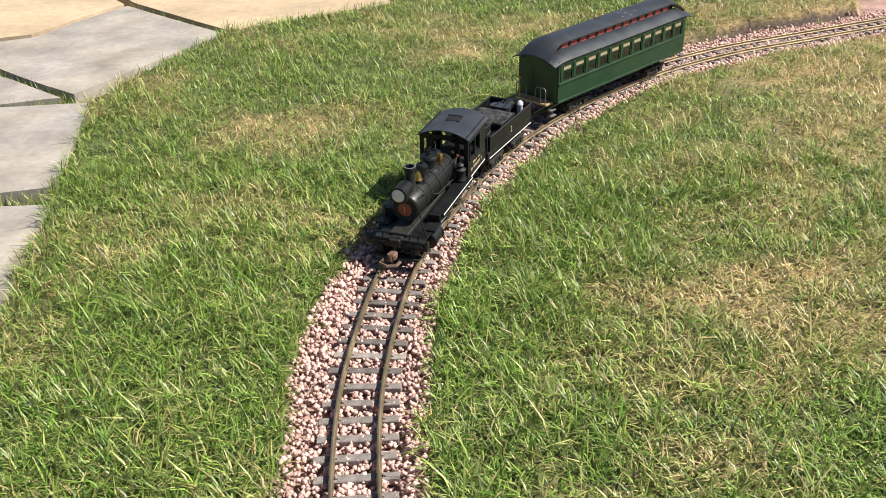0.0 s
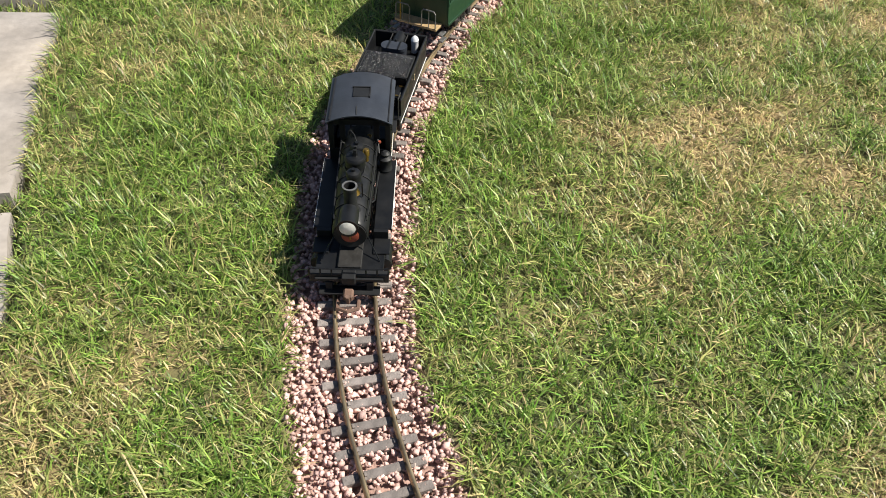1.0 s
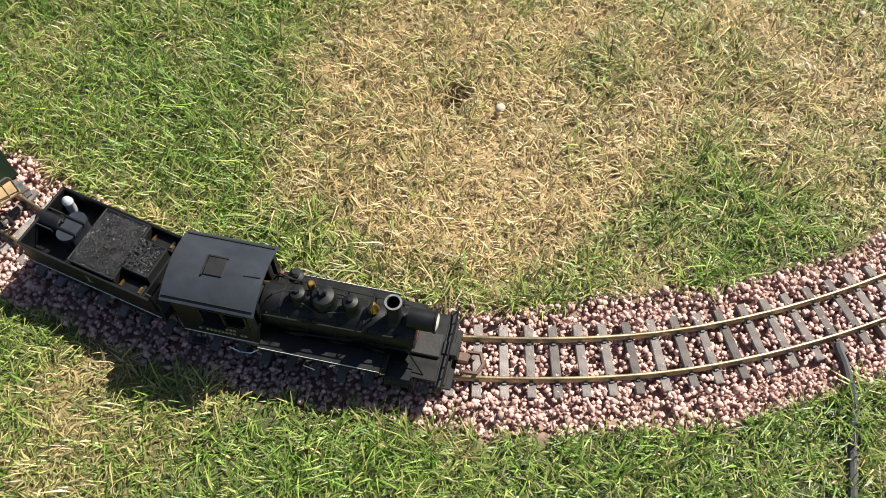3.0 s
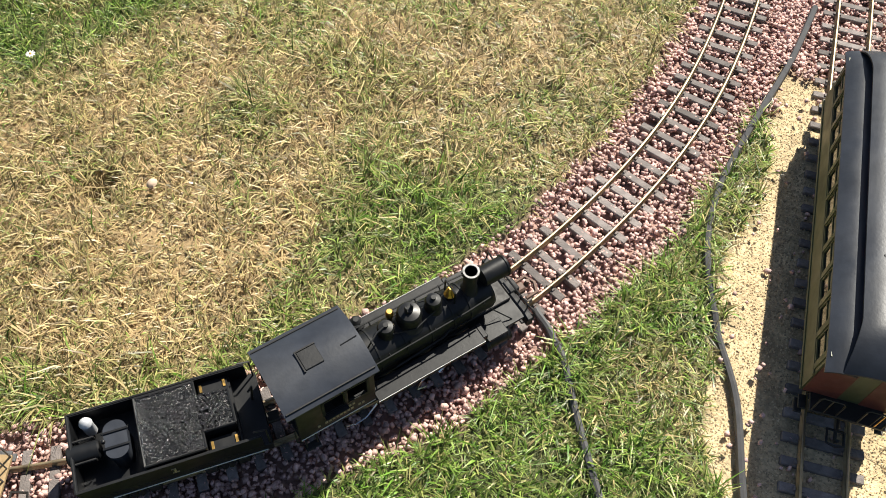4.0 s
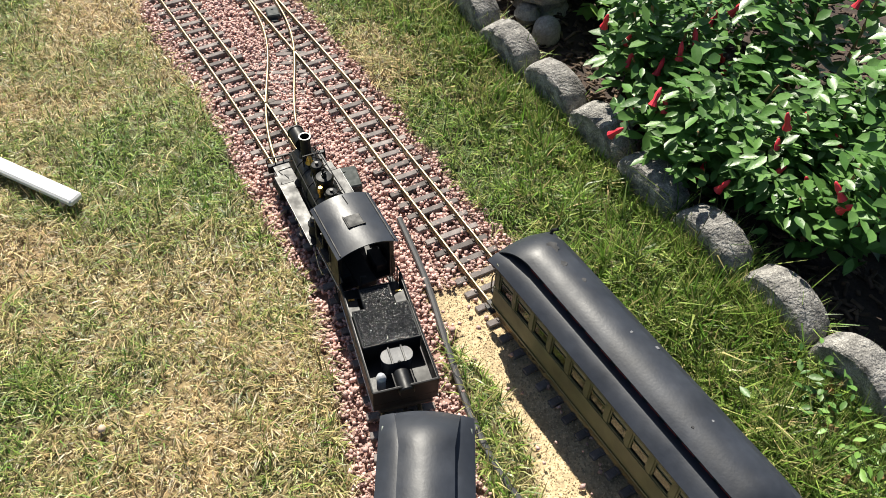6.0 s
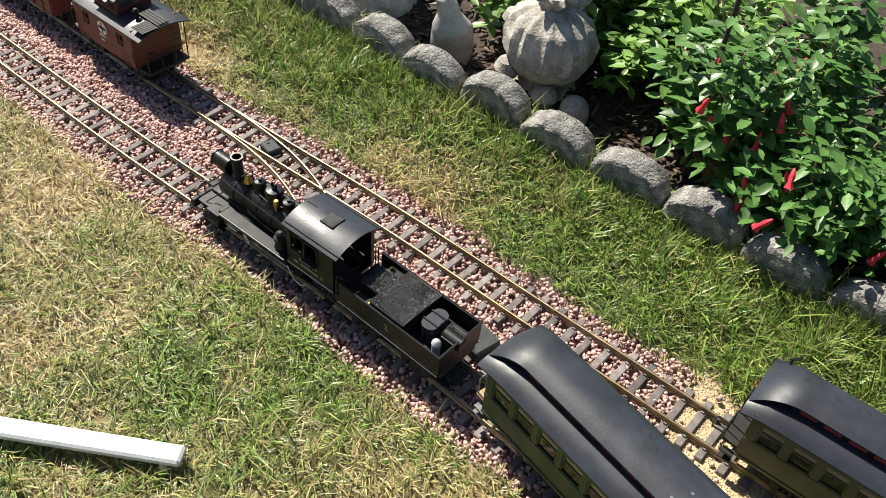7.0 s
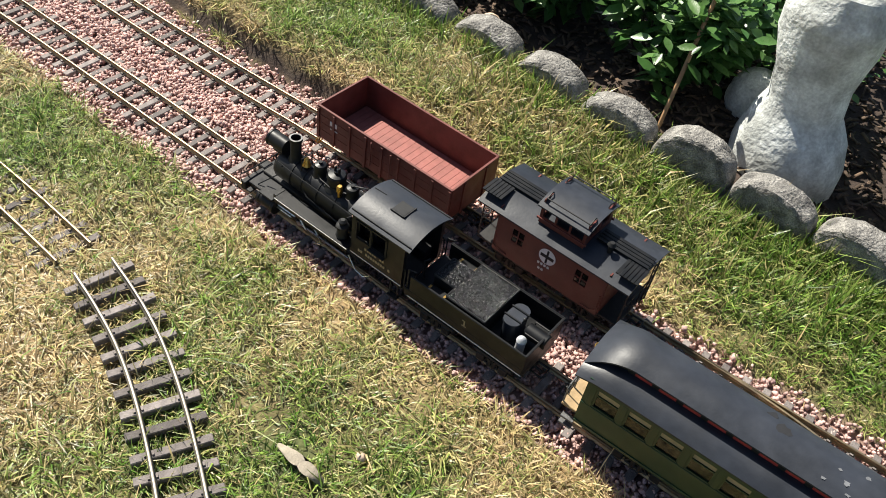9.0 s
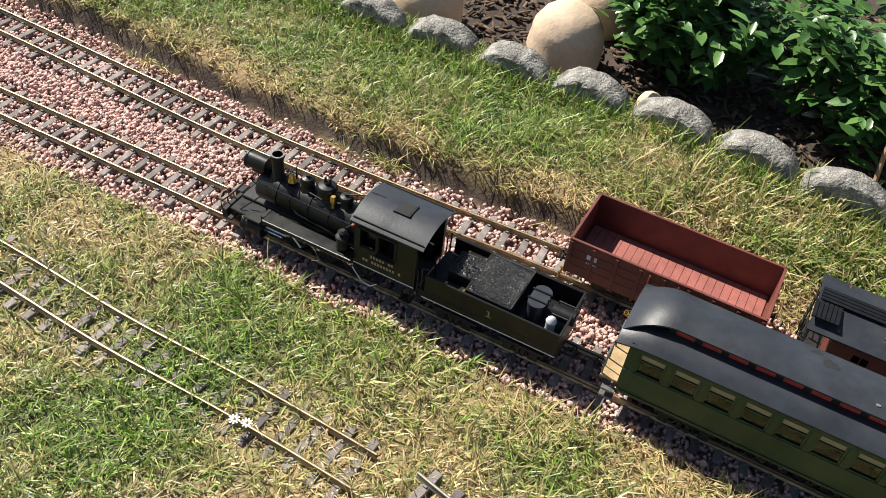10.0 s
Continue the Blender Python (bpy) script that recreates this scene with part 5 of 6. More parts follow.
def build_caboose():
    t = thing("caboose", "red-brown caboose with black roof, cupola and round white emblem", "caboose", at=on_line(SIDING, 2.228))
    L, W = 0.083, 0.047
    part("underframe", box(-0.108, 0.108, -0.036, 0.036, 0.026, 0.034, 0.001), DARK, t)
    wins = [(-0.058, -0.040, 0.066, 0.088), (0.040, 0.058, 0.066, 0.088)]
    part("floor", box(-L, L, -W + .002, W - .002, 0.034, 0.037), CABRED, t)
    for sgn in (-1, 1):
        bm = wall_with_windows(-L, L, 0.034, 0.104, wins, W - 0.002 if sgn > 0 else -W, 0.002)
        side = part("side_wall", bm, CABRED, t)
        for w in wins:
            bm = box(w[0], w[1], sgn * W - 0.0008, sgn * W + 0.0008, 0.0763, 0.0777)
            box((w[0] + w[1]) / 2 - 0.0007, (w[0] + w[1]) / 2 + 0.0007, sgn * W - 0.0008, sgn * W + 0.0008, w[2], w[3], 0, bm)
            part("window_bar", bm, CABRED, side)
            p = part("window", box(w[0], w[1], sgn * (W - .0016) - .0003, sgn * (W - .0016) + .0003, w[2], w[3]), GLASS, side)
            p.visible_shadow = False
        y = sgn * (W + 0.0003)
        em = part("round_emblem", lathe([(0, -0.0003), (0.0125, -0.0003), (0.0125, 0.0003), (0, 0.0003)], 24, "y", (0.002, y, 0.077)), WHITE, side, "round white emblem")
        bm = box(0.0005, 0.0035, y + sgn * .0003 - 0.0003, y + sgn * .0003 + 0.0003, 0.066, 0.088)
        box(-0.008, 0.012, y + sgn * .0003 - 0.0003, y + sgn * .0003 + 0.0003, 0.0745, 0.0795, 0, bm)
        part("emblem_cross", bm, SOOT, em)
        bars(side, "faded_lettering", (4, 3), 0.002, y, 0.059, WHITE, 1, 0.005, 0.0035)
        bm = tube([(-L + 0.002, y + sgn * .001, 0.070), (-L + 0.002, y + sgn * .001, 0.045), (-L + 0.01, y + sgn * .001, 0.039), (-L + 0.024, y + sgn * .001, 0.039)], 0.0008, 5)
        tube([(L - 0.002, y + sgn * .001, 0.070), (L - 0.002, y + sgn * .001, 0.045), (L - 0.01, y + sgn * .001, 0.039), (L - 0.024, y + sgn * .001, 0.039)], 0.0008, 5, bm)
        part("grab_iron", bm, CABRED, side)
    for q in (-1, 1):
        bm = box(q * L - 0.001, q * L + 0.001, -W + 0.002, W - 0.002, 0.034, 0.108)
        part("end_wall", bm, CABRED, t)
        part("platform", box(min(q * L, q * 0.112), max(q * L, q * 0.112), -0.042, 0.042, 0.031, 0.035, 0.0006), DARK, t)
        bm = bmesh.new()
        for y in (-0.040, -0.012, 0.012, 0.040):
            tube([(q * 0.111, y, 0.034), (q * 0.111, y, 0.064)], 0.0009, 5, bm)
        tube([(q * 0.111, -0.040, 0.064), (q * 0.111, 0.040, 0.064)], 0.001, 5, bm)
        for y in (-0.040, 0.040):
            tube([(q * 0.111, y, 0.034), (q * 0.111, y, 0.105)], 0.0011, 5, bm)
        part("end_railing", bm, DARK, t)
        bm = bmesh.new()
        for y in (-0.028, -0.014):
            tube([(q * 0.114, y, 0.03), (q * 0.114, y, 0.108)], 0.0009, 5, bm)
        for k in range(7):
            tube([(q * 0.114, -0.028, 0.036 + 0.011 * k), (q * 0.114, -0.014, 0.036 + 0.011 * k)], 0.0008, 4, bm)
        part("ladder", bm, DARK, t)
        part("brake_wheel", lathe([(0.005, -.0007), (0.0065, -.0007), (0.0065, .0007), (0.005, .0007)], 14, "z", (q * 0.112, 0.030, 0.070)), DARK, t)
        coupler(t, q * 0.114, q)
    bm = sheet_roof([arch(x, 0.0525, 0.103, 0.114) for x in (-0.115, -0.05, 0.05, 0.115)], 0.002)
    roof = part("roof", bm, ROOF, t, "black arched roof")
    for q in (-1, 1):
        for k in range(4):
            y = -0.009 + 0.006 * k
            x0, x1 = sorted((q * 0.039, q * 0.113))
            part("walk_board", box(x0, x1, y - 0.0024, y + 0.0024, 0.1165, 0.1180), BLACK, roof)
        for k in range(6):
            x = q * (0.089 + 0.0052 * k)
            part("walk_board", box(x - 0.0021, x + 0.0021, 0.013, 0.044, 0.1155, 0.1170), BLACK, roof)
    bm = lathe([(0, 0), (0.0035, 0), (0.0035, 0.014), (0.006, 0.015), (0.003, 0.019), (0, 0.019)], 12, "z", (-0.062, 0.016, 0.110))
    part("stove_pipe", bm, SOOT, roof)
    # cupola
    bm = bmesh.new()
    for sgn in (-1, 1):
        wall_with_windows(-0.034, 0.034, 0.106, 0.140, [(-0.030, -0.012, 0.120, 0.135), (-0.009, 0.009, 0.120, 0.135), (0.012, 0.030, 0.120, 0.135)], 0.0315 if sgn > 0 else -0.0335, 0.002, bm)
    for q in (-1, 1):
        box(q * 0.033 - 0.001, q * 0.033 + 0.001, -0.0315, 0.0315, 0.106, 0.120, 0, bm)
        box(q * 0.033 - 0.001, q * 0.033 + 0.001, -0.0315, 0.0315, 0.135, 0.146, 0, bm)
        for y in (-0.028, 0, 0.028):
            box(q * 0.033 - 0.001, q * 0.033 + 0.001, y - 0.0035, y + 0.0035, 0.120, 0.135, 0, bm)
    cup = part("cupola", bm, CABRED, t)
    for sgn in (-1, 1):
        part("cupola_sill", box(-0.037, 0.037, sgn * 0.0342 - 0.0012, sgn * 0.0342 + 0.0012, 0.115, 0.118, 0.0003), CABRED, cup)
    bm = sheet_roof([arch(x, 0.0385, 0.139, 0.147) for x in (-0.038, 0, 0.038)], 0.002)
    part("cupola_roof", bm, ROOF, cup)
    bm = bmesh.new()
    for sgn in (-1, 1):
        tube([(-0.032, sgn * 0.03, 0.145), (-0.032, sgn * 0.031, 0.149), (0.032, sgn * 0.031, 0.149), (0.032, sgn * 0.03, 0.145)], 0.0009, 5, bm)
        for q in (-1, 1):
            tube([(q * 0.032, sgn * 0.03, 0.146), (q * 0.032, sgn * 0.018, 0.1505), (q * 0.032, sgn * 0.014, 0.147)], 0.0009, 5, bm)
    part("roof_rail", bm, SOOT, cup)
    for x in (0.058, -0.058):
        bogie(t, x, 0.017, 0.0115, False)
    return t


def on_line(line, x):
    i = np.argmin(np.abs(line.p[:, 0] - x))
    h = line.heading(line.s[i])
    return pose(line.p[i, 0], line.p[i, 1], RAIL_TOP, 0, 0, math.degrees(math.atan2(h[1], h[0])))


CHIP_D = material("bare_dark_chip", (0.009, 0.010, 0.013), 0.7, spread=0.2)
CHIP_W = material("pale_spot", (0.13, 0.135, 0.145), 0.6, spread=0.3)
loco = build_locomotive()
tender = build_tender()
coach = build_coach("passenger_coach", "dark green model passenger coach with black clerestory roof", GREEN, GREEN, WOOD, "coaches", True,
                    spots=((0.03, -.006, .008, CHIP_D), (0.045, -.016, .006, CHIP_D), (-0.02, .018, .003, CHIP_W), (-0.04, .010, .004, CHIP_W), (-0.045, .02, .003, CHIP_W), (-0.07, .012, .0025, CHIP_W), (-0.055, -.01, .003, CHIP_W), (-0.03, 0.0, .002, CHIP_W)))
parked = build_coach("passenger_coach", "olive parked model coach with grey-black chipped roof", OLIVE, OXIDE, DARK, "coaches", False, letter=True, hook=True,
                     spots=((0.182, -.012, .009, CHIP_D), (0.152, -.006, .005, CHIP_D), (0.12, -.012, .004, CHIP_D), (0.03, -.012, .0022, CHIP_W), (-0.105, -.012, .002, CHIP_W), (0.0, -.026, .003, CHIP_W), (-0.1, .012, .002, CHIP_D)))
parked.matrix_basis = on_line(SIDING, 0.832) @ pose(0, -0.004, 0)


def reshape(ob, kx, kz):
    """Stretches a vehicle's upper works over its wheels along and upwards."""
    done = set()
    for c in ob.children_recursive:
        if c.type == "MESH" and c.data.name not in done and c.name.split(".")[0] not in ("wheelset", "coupling_rod", "bogie", "coupler"):
            done.add(c.data.name)
            for v in c.data.vertices:
                v.co.x *= kx
                v.co.z *= kz


reshape(loco, 1.0, 0.99)
reshape(tender, 1.07, 0.92)
reshape(coach, 1.02, 1.06)
reshape(parked, 1.0, 1.05)
build_wagon()
build_caboose()


# ---- edging, paving, boxes and cables ----
def build_edging():
    rng = random.Random(4)
    for k in range(27):
        x = 0.125 + 0.1340 * k
        R, D, H = 0.0668, rng.uniform(0.023, 0.028), rng.uniform(0.080, 0.090)
        bm = bmesh.new()
        n = 22
        rows = []
        for y, rr, lift in ((-D, 0.90, -0.007), (-D + 0.010, 1.0, 0), (0, 1.0, 0.001), (D - 0.012, 1.0, -0.001), (D - 0.003, 0.97, -0.004), (D, 0.90, -0.009)):
            ring = [bm.verts.new((-R, y, -0.05))]
            for i in range(n + 1):
                u = -1 + 2 * i / n
                base = 0.034 + (H - 0.034) * math.sqrt(max(0.0, 1 - u * u))
                w = 0.005 * noise.noise((5 * k + 4 * u, 40 * y, 2)) + 0.003 * noise.noise((9 * k + 14 * u, 120 * y, 7))
                ring.append(bm.verts.new((R * u * (rr if abs(u) > 0.9 else 1), y + 0.6 * w, base + lift + w)))
            ring.append(bm.verts.new((R, y, -0.05)))
            rows.append(ring)
        for a, b in zip(rows, rows[1:]):
            for i in range(len(a) - 1):
                bm.faces.new((a[i], a[i + 1], b[i + 1], b[i]))
        bm.faces.new(rows[0][::-1])
        bm.faces.new(rows[-1])
        ob = part("edging_stone", bm, CONCRETE)
        tagged(ob, "weathered grey scalloped concrete edging stone by the flower bed", "edging", "bed edging")
        ob.matrix_basis = pose(x, EDGE_AT(x) + rng.uniform(-.005, .005), rng.uniform(-0.006, 0.004), rng.uniform(-5, 3), rng.uniform(-2, 2), 10.7 + rng.uniform(-4, 4))


build_edging()


def build_paving():
    top = thing("patio", "pale grey stone paving slabs with grassy joints beside the lawn", "paving")
    top["kind"] = "structure"
    slabs = [([(-.795, 1.675), (-.70, 1.275), (-.92, 1.225), (-1.45, 1.12), (-1.6, 1.5), (-.985, 1.655)], SLAB),
             ([(-.685, 1.20), (-.625, .90), (-.60, .74), (-.98, .66), (-1.5, .6), (-1.55, 1.05), (-.93, 1.205)], SLAB),
             ([(-.585, .70), (-.545, .57), (-.50, .42), (-.47, .3), (-1.2, .1), (-1.5, .56), (-.97, .645)], SLAB),
             ([(-.46, .27), (-.41, .05), (-.40, -.3), (-1.3, -.3), (-1.2, .07)], SLAB),
             ([(-.85, 1.735), (-.62, 2.17), (-.97, 2.47), (-1.12, 2.17), (-1.2, 2.13), (-1.09, 1.915)], SLAB),
             ([(-.87, 1.715), (-1.10, 1.885), (-1.6, 1.75), (-1.62, 1.53), (-.985, 1.675)], SLAB),
             ([(-1.14, 2.19), (-.99, 2.49), (-1.35, 2.95), (-2.1, 2.6), (-1.9, 2.0), (-1.22, 2.15)], SLAB_TAN),
             ([(-.60, 2.19), (-.20, 2.45), (-.5, 2.95), (-1.3, 2.97), (-.96, 2.50)], SLAB_TAN)]
    for outl, m in slabs:
        cx, cy = np.mean([p[0] for p in outl]), np.mean([p[1] for p in outl])
        pts = []
        for p, q in zip(outl, outl[1:] + outl[:1]):
            for f in (0, 0.33, 0.67):
                pts.append((p[0] + f * (q[0] - p[0]) + 0.012 * noise.noise((9 * p[0] + f, 9 * p[1], 1)), p[1] + f * (q[1] - p[1]) + 0.012 * noise.noise((9 * p[0] + f, 9 * p[1], 5))))
        part("slab", extrude_outline(pts, -0.04, 0.002 + 0.002 * noise.noise((cx * 9, cy * 9, 0)), None, 0.004), m, top)


build_paving()


def build_boxes():
    h = math.degrees(math.atan2(*CROSS.heading(0.12)[::-1]))
    for (x, y, lx, ly, lz, lab) in ((1.368, -.519, .024, .021, .020, "square dark plastic point motor box beside the track"), (1.354, -.459, .016, .012, .010, "small dark plastic point motor cover between the rails"),
                                    (1.876, -.502, .015, .012, .011, "small dark plastic point motor cover between the rails")):
        t = thing("point_motor", lab, "point motor", "point motors", pose(x, y, -0.002, 0, 0, h))
        part("cover", box(-lx, lx, -ly, ly, 0, lz, 0.002), PLASTIC, t)
        bm = box(-lx - 0.007, lx + 0.007, -ly * .55, ly * .55, 0, 0.003, 0.0006)
        lathe([(0, 0), (0.0025, 0), (0.002, 0.0012), (0, 0.0012)], 8, "z", (lx * .5, 0, lz), bm)
        part("mounting_tab", bm, PLASTIC, t)


build_boxes()


def build_cable(pts, label):
    c = spline([(2 * pts[0][0] - pts[1][0], 2 * pts[0][1] - pts[1][1])] + pts + [(2 * pts[-1][0] - pts[-2][0], 2 * pts[-1][1] - pts[-2][1])], 8)
    z = np.maximum(ground_height(c[:, 0], c[:, 1]), -0.004) + 0.007
    tagged(part("cable", tube([(x, y, zz) for (x, y), zz in zip(c, z)], 0.0048, 8), CABLE), label, "cable", "cables")


build_cable([(1.27, -.577), (1.263, -.577), (1.143, -.578), (.973, -.566), (.848, -.565), (.762, -.584), (.677, -.627), (.604, -.676), (.515, -.713), (.40, -.76), (.2, -.84)], "grey-black electric cable lying on gravel and sand")
build_cable([(.592, -.435), (.588, -.44), (.576, -.46), (.545, -.492), (.516, -.514), (.455, -.562), (.35, -.65), (.2, -.76)], "grey-black electric cable running into the grass")


# ---- statues and rocks ----
def blob(profile_fn, rings, segs, seed, bm=None):
    """A closed lumpy body: profile_fn(u) gives (cx, cy, z, rx, ry) for u in 0..1."""
    own = bmesh.new()
    rows = []
    for i in range(rings + 1):
        cx, cy, z, rx, ry = profile_fn(i / rings)
        rows.append([own.verts.new((cx + rx * math.cos(a) * (1 + 0.06 * noise.noise((3 * math.cos(a) + seed, 3 * math.sin(a), 5 * i / rings))), cy + ry * math.sin(a) * (1 + 0.06 * noise.noise((3 * math.cos(a), seed + 3 * math.sin(a), 5 * i / rings))), z)) for a in np.linspace(0, 2 * math.pi, segs, endpoint=False)])
    for a, b in zip(rows, rows[1:]):
        for k in range(segs):
            own.faces.new((a[k], a[(k + 1) % segs], b[(k + 1) % segs], b[k]))
    own.faces.new(rows[0][::-1])
    own.faces.new(rows[-1])
    return merge(bm, own)


def table(rows):
    """A profile through rows of (u, cx, cy, z, rx, ry)."""
    r = np.array(rows)
    return lambda u: tuple(np.interp(u, r[:, 0], r[:, k]) for k in range(1, 6))


def build_statues():
    # tall pale statue on a flaring foot
    bm = blob(table([(0, 0, 0, -.03, .095, .085), (.10, 0, 0, .03, .094, .083), (.20, .005, 0, .075, .082, .072), (.30, .012, 0, .115, .062, .056), (.44, .02, 0, .165, .062, .058), (.6, .03, -.01, .22, .078, .070), (.75, .03, -.01, .265, .080, .072), (.9, .03, -.01, .31, .06, .056), (1, .03, -.01, .335, .02, .02)]), 30, 28, 3)
    ob = part("garden_statue", bm, STATUE)
    tagged(ob, "tall pale cast stone garden statue on a flaring foot", "statue")
    ob.matrix_basis = pose(2.205, -.945, 0)
    # stout old figure carrying a knotted sack on its back: folded sack, ruffled neck, head, gown and plinth
    bm = bmesh.new()

    def body(c, r, z0, z1, shape, folds, depth, phase, n=40, m=72, top_fade=1.0):
        """A draped body turned round an axis, its folds running up it."""
        own = bmesh.new()
        rows = []
        for i in range(n + 1):
            u = i / n
            rr = float(np.interp(u, [p[0] for p in shape], [p[1] for p in shape]))
            lean = float(np.interp(u, [p[0] for p in shape], [p[2] for p in shape]))
            row = []
            for j in range(m):
                a = 2 * math.pi * j / m
                f = depth * (math.sin(folds * a + phase + 2.2 * u) + 0.6 * math.sin((folds * 1.7 // 1) * a + 3 * phase - 3 * u)) * (top_fade * u + (1 - top_fade) * 0.6)
                lump = 0.05 * noise.noise((2.2 * math.cos(a) + phase, 2.2 * math.sin(a), 4 * u)) + 0.015 * noise.noise((7 * math.cos(a), 7 * math.sin(a) + phase, 11 * u))
                q = rr * (1 + f + lump)
                row.append(own.verts.new((c[0] + r * q * math.cos(a) + lean * 0.1, c[1] + 0.9 * r * q * math.sin(a), z0 + (z1 - z0) * u)))
            rows.append(row)
        for p, q in zip(rows, rows[1:]):
            for j in range(m):
                own.faces.new((p[j], p[(j + 1) % m], q[(j + 1) % m], q[j]))
        own.faces.new(rows[0][::-1])
        own.faces.new(rows[-1])
        merge(bm, own)

    body((0, 0), 0.07, -.02, .07, ((0, 1.15, 0), (.25, 1.1, 0), (.5, .88, 0), (1, .95, 0)), 6, .06, 1.0, 20, 64, 0.2)
    body((-.012, .012), 0.10, .045, .225, ((0, .5, 0), (.12, .82, 0), (.35, 1.02, 0), (.6, 1.0, 0), (.8, .86, 0), (.93, .58, 0), (1, .3, 0)), 13, .055, 0.4)
    body((-.012, .018), 0.038, .205, .262, ((0, .62, 0), (.3, .55, 0), (.6, .8, 0), (.85, 1.12, .02), (1, 1.0, .04)), 6, .24, 2.0, 20, 80, 1.0)
    body((.045, -.035), 0.075, .03, .24, ((0, .8, 0), (.3, 1.0, 0), (.7, .9, 0), (1, .55, 0)), 7, .05, 3.0, 28, 60, 0.4)
    body((.036, -.036), 0.050, .215, .322, ((0, .5, 0), (.2, .85, 0), (.45, 1.0, 0), (.7, .9, 0), (.9, .55, 0), (1, .1, 0)), 3, .02, 5.0, 24, 48, 0.3)
    body((.036, -.036), 0.064, .20, .236, ((0, .7, 0), (.3, 1.0, 0), (.7, 1.0, 0), (1, .7, 0)), 8, .06, 1.5, 14, 72, 0.5)
    for dx, dy, z, r in ((-.085, .045, .12, .024), (.095, .03, .13, .028), (.02, .085, .055, .03), (-.075, .05, .03, .03)):
        blob(table([(0, dx, dy, z - r, .003, .003), (.25, dx, dy, z - .7 * r, .7 * r, .7 * r), (.5, dx, dy, z, r, r), (.75, dx, dy, z + .7 * r, .7 * r, .7 * r), (1, dx, dy, z + r, .003, .003)]), 8, 12, 2, bm)
    ob = part("garden_figure", bm, GNOME)
    tagged(ob, "stout weathered stone garden figure among bark and leaves", "statue")
    ob.matrix_basis = pose(1.775, -1.022, 0, 0, 0, -10) @ Matrix.Diagonal((0.86, 0.86, 0.74, 1))
    bm = blob(table([(0, 0, 0, -.01, .034, .03), (.25, 0, 0, .035, .042, .036), (.5, .004, .004, .075, .038, .034), (.68, .012, .008, .105, .022, .021), (.8, .018, .01, .125, .021, .021), (.92, .024, .012, .142, .017, .017), (1, .026, .013, .152, .004, .004)]), 22, 20, 5)
    lathe([(0, 0.018), (0.005, 0.0), (0, 0.0)], 8, "x", (.036, .016, .13), bm)
    ob = part("stone_bird", bm, BIRDM)
    tagged(ob, "faded grey painted stone bird behind the edging", "statue")
    ob.matrix_basis = pose(1.935, -.93, 0, 0, 0, 60) @ Matrix.Diagonal((1.0, 1.0, 0.92, 1))
    for k, (x, y, r, m) in enumerate(((2.94, -.795, .070, ROCK), (3.19, -.71, .066, ROCK), (2.745, -.765, .024, ROCK), (1.66, -.985, .03, GNOME), (2.33, -1.02, .05, STATUE), (2.96, -.95, .06, ROCK))):
        bm = blob(table([(0, 0, 0, -.4 * r, .8 * r, .7 * r), (.3, 0, 0, .2 * r, r, .9 * r), (.6, 0, 0, .9 * r, .95 * r, .85 * r), (.8, 0, 0, 1.3 * r, .7 * r, .65 * r), (.95, 0, 0, 1.55 * r, .3 * r, .3 * r), (1, 0, 0, 1.6 * r, .05 * r, .05 * r)]), 14, 18, 10 + k)
        ob = part("boulder", bm, m)
        tagged(ob, "rounded tan sandstone boulder in the flower bed" if m is ROCK else "rounded grey stone in the flower bed", "rock", "bed rocks")
        ob.matrix_basis = pose(x, y, 0, 0, 0, 40 * k)


build_statues()


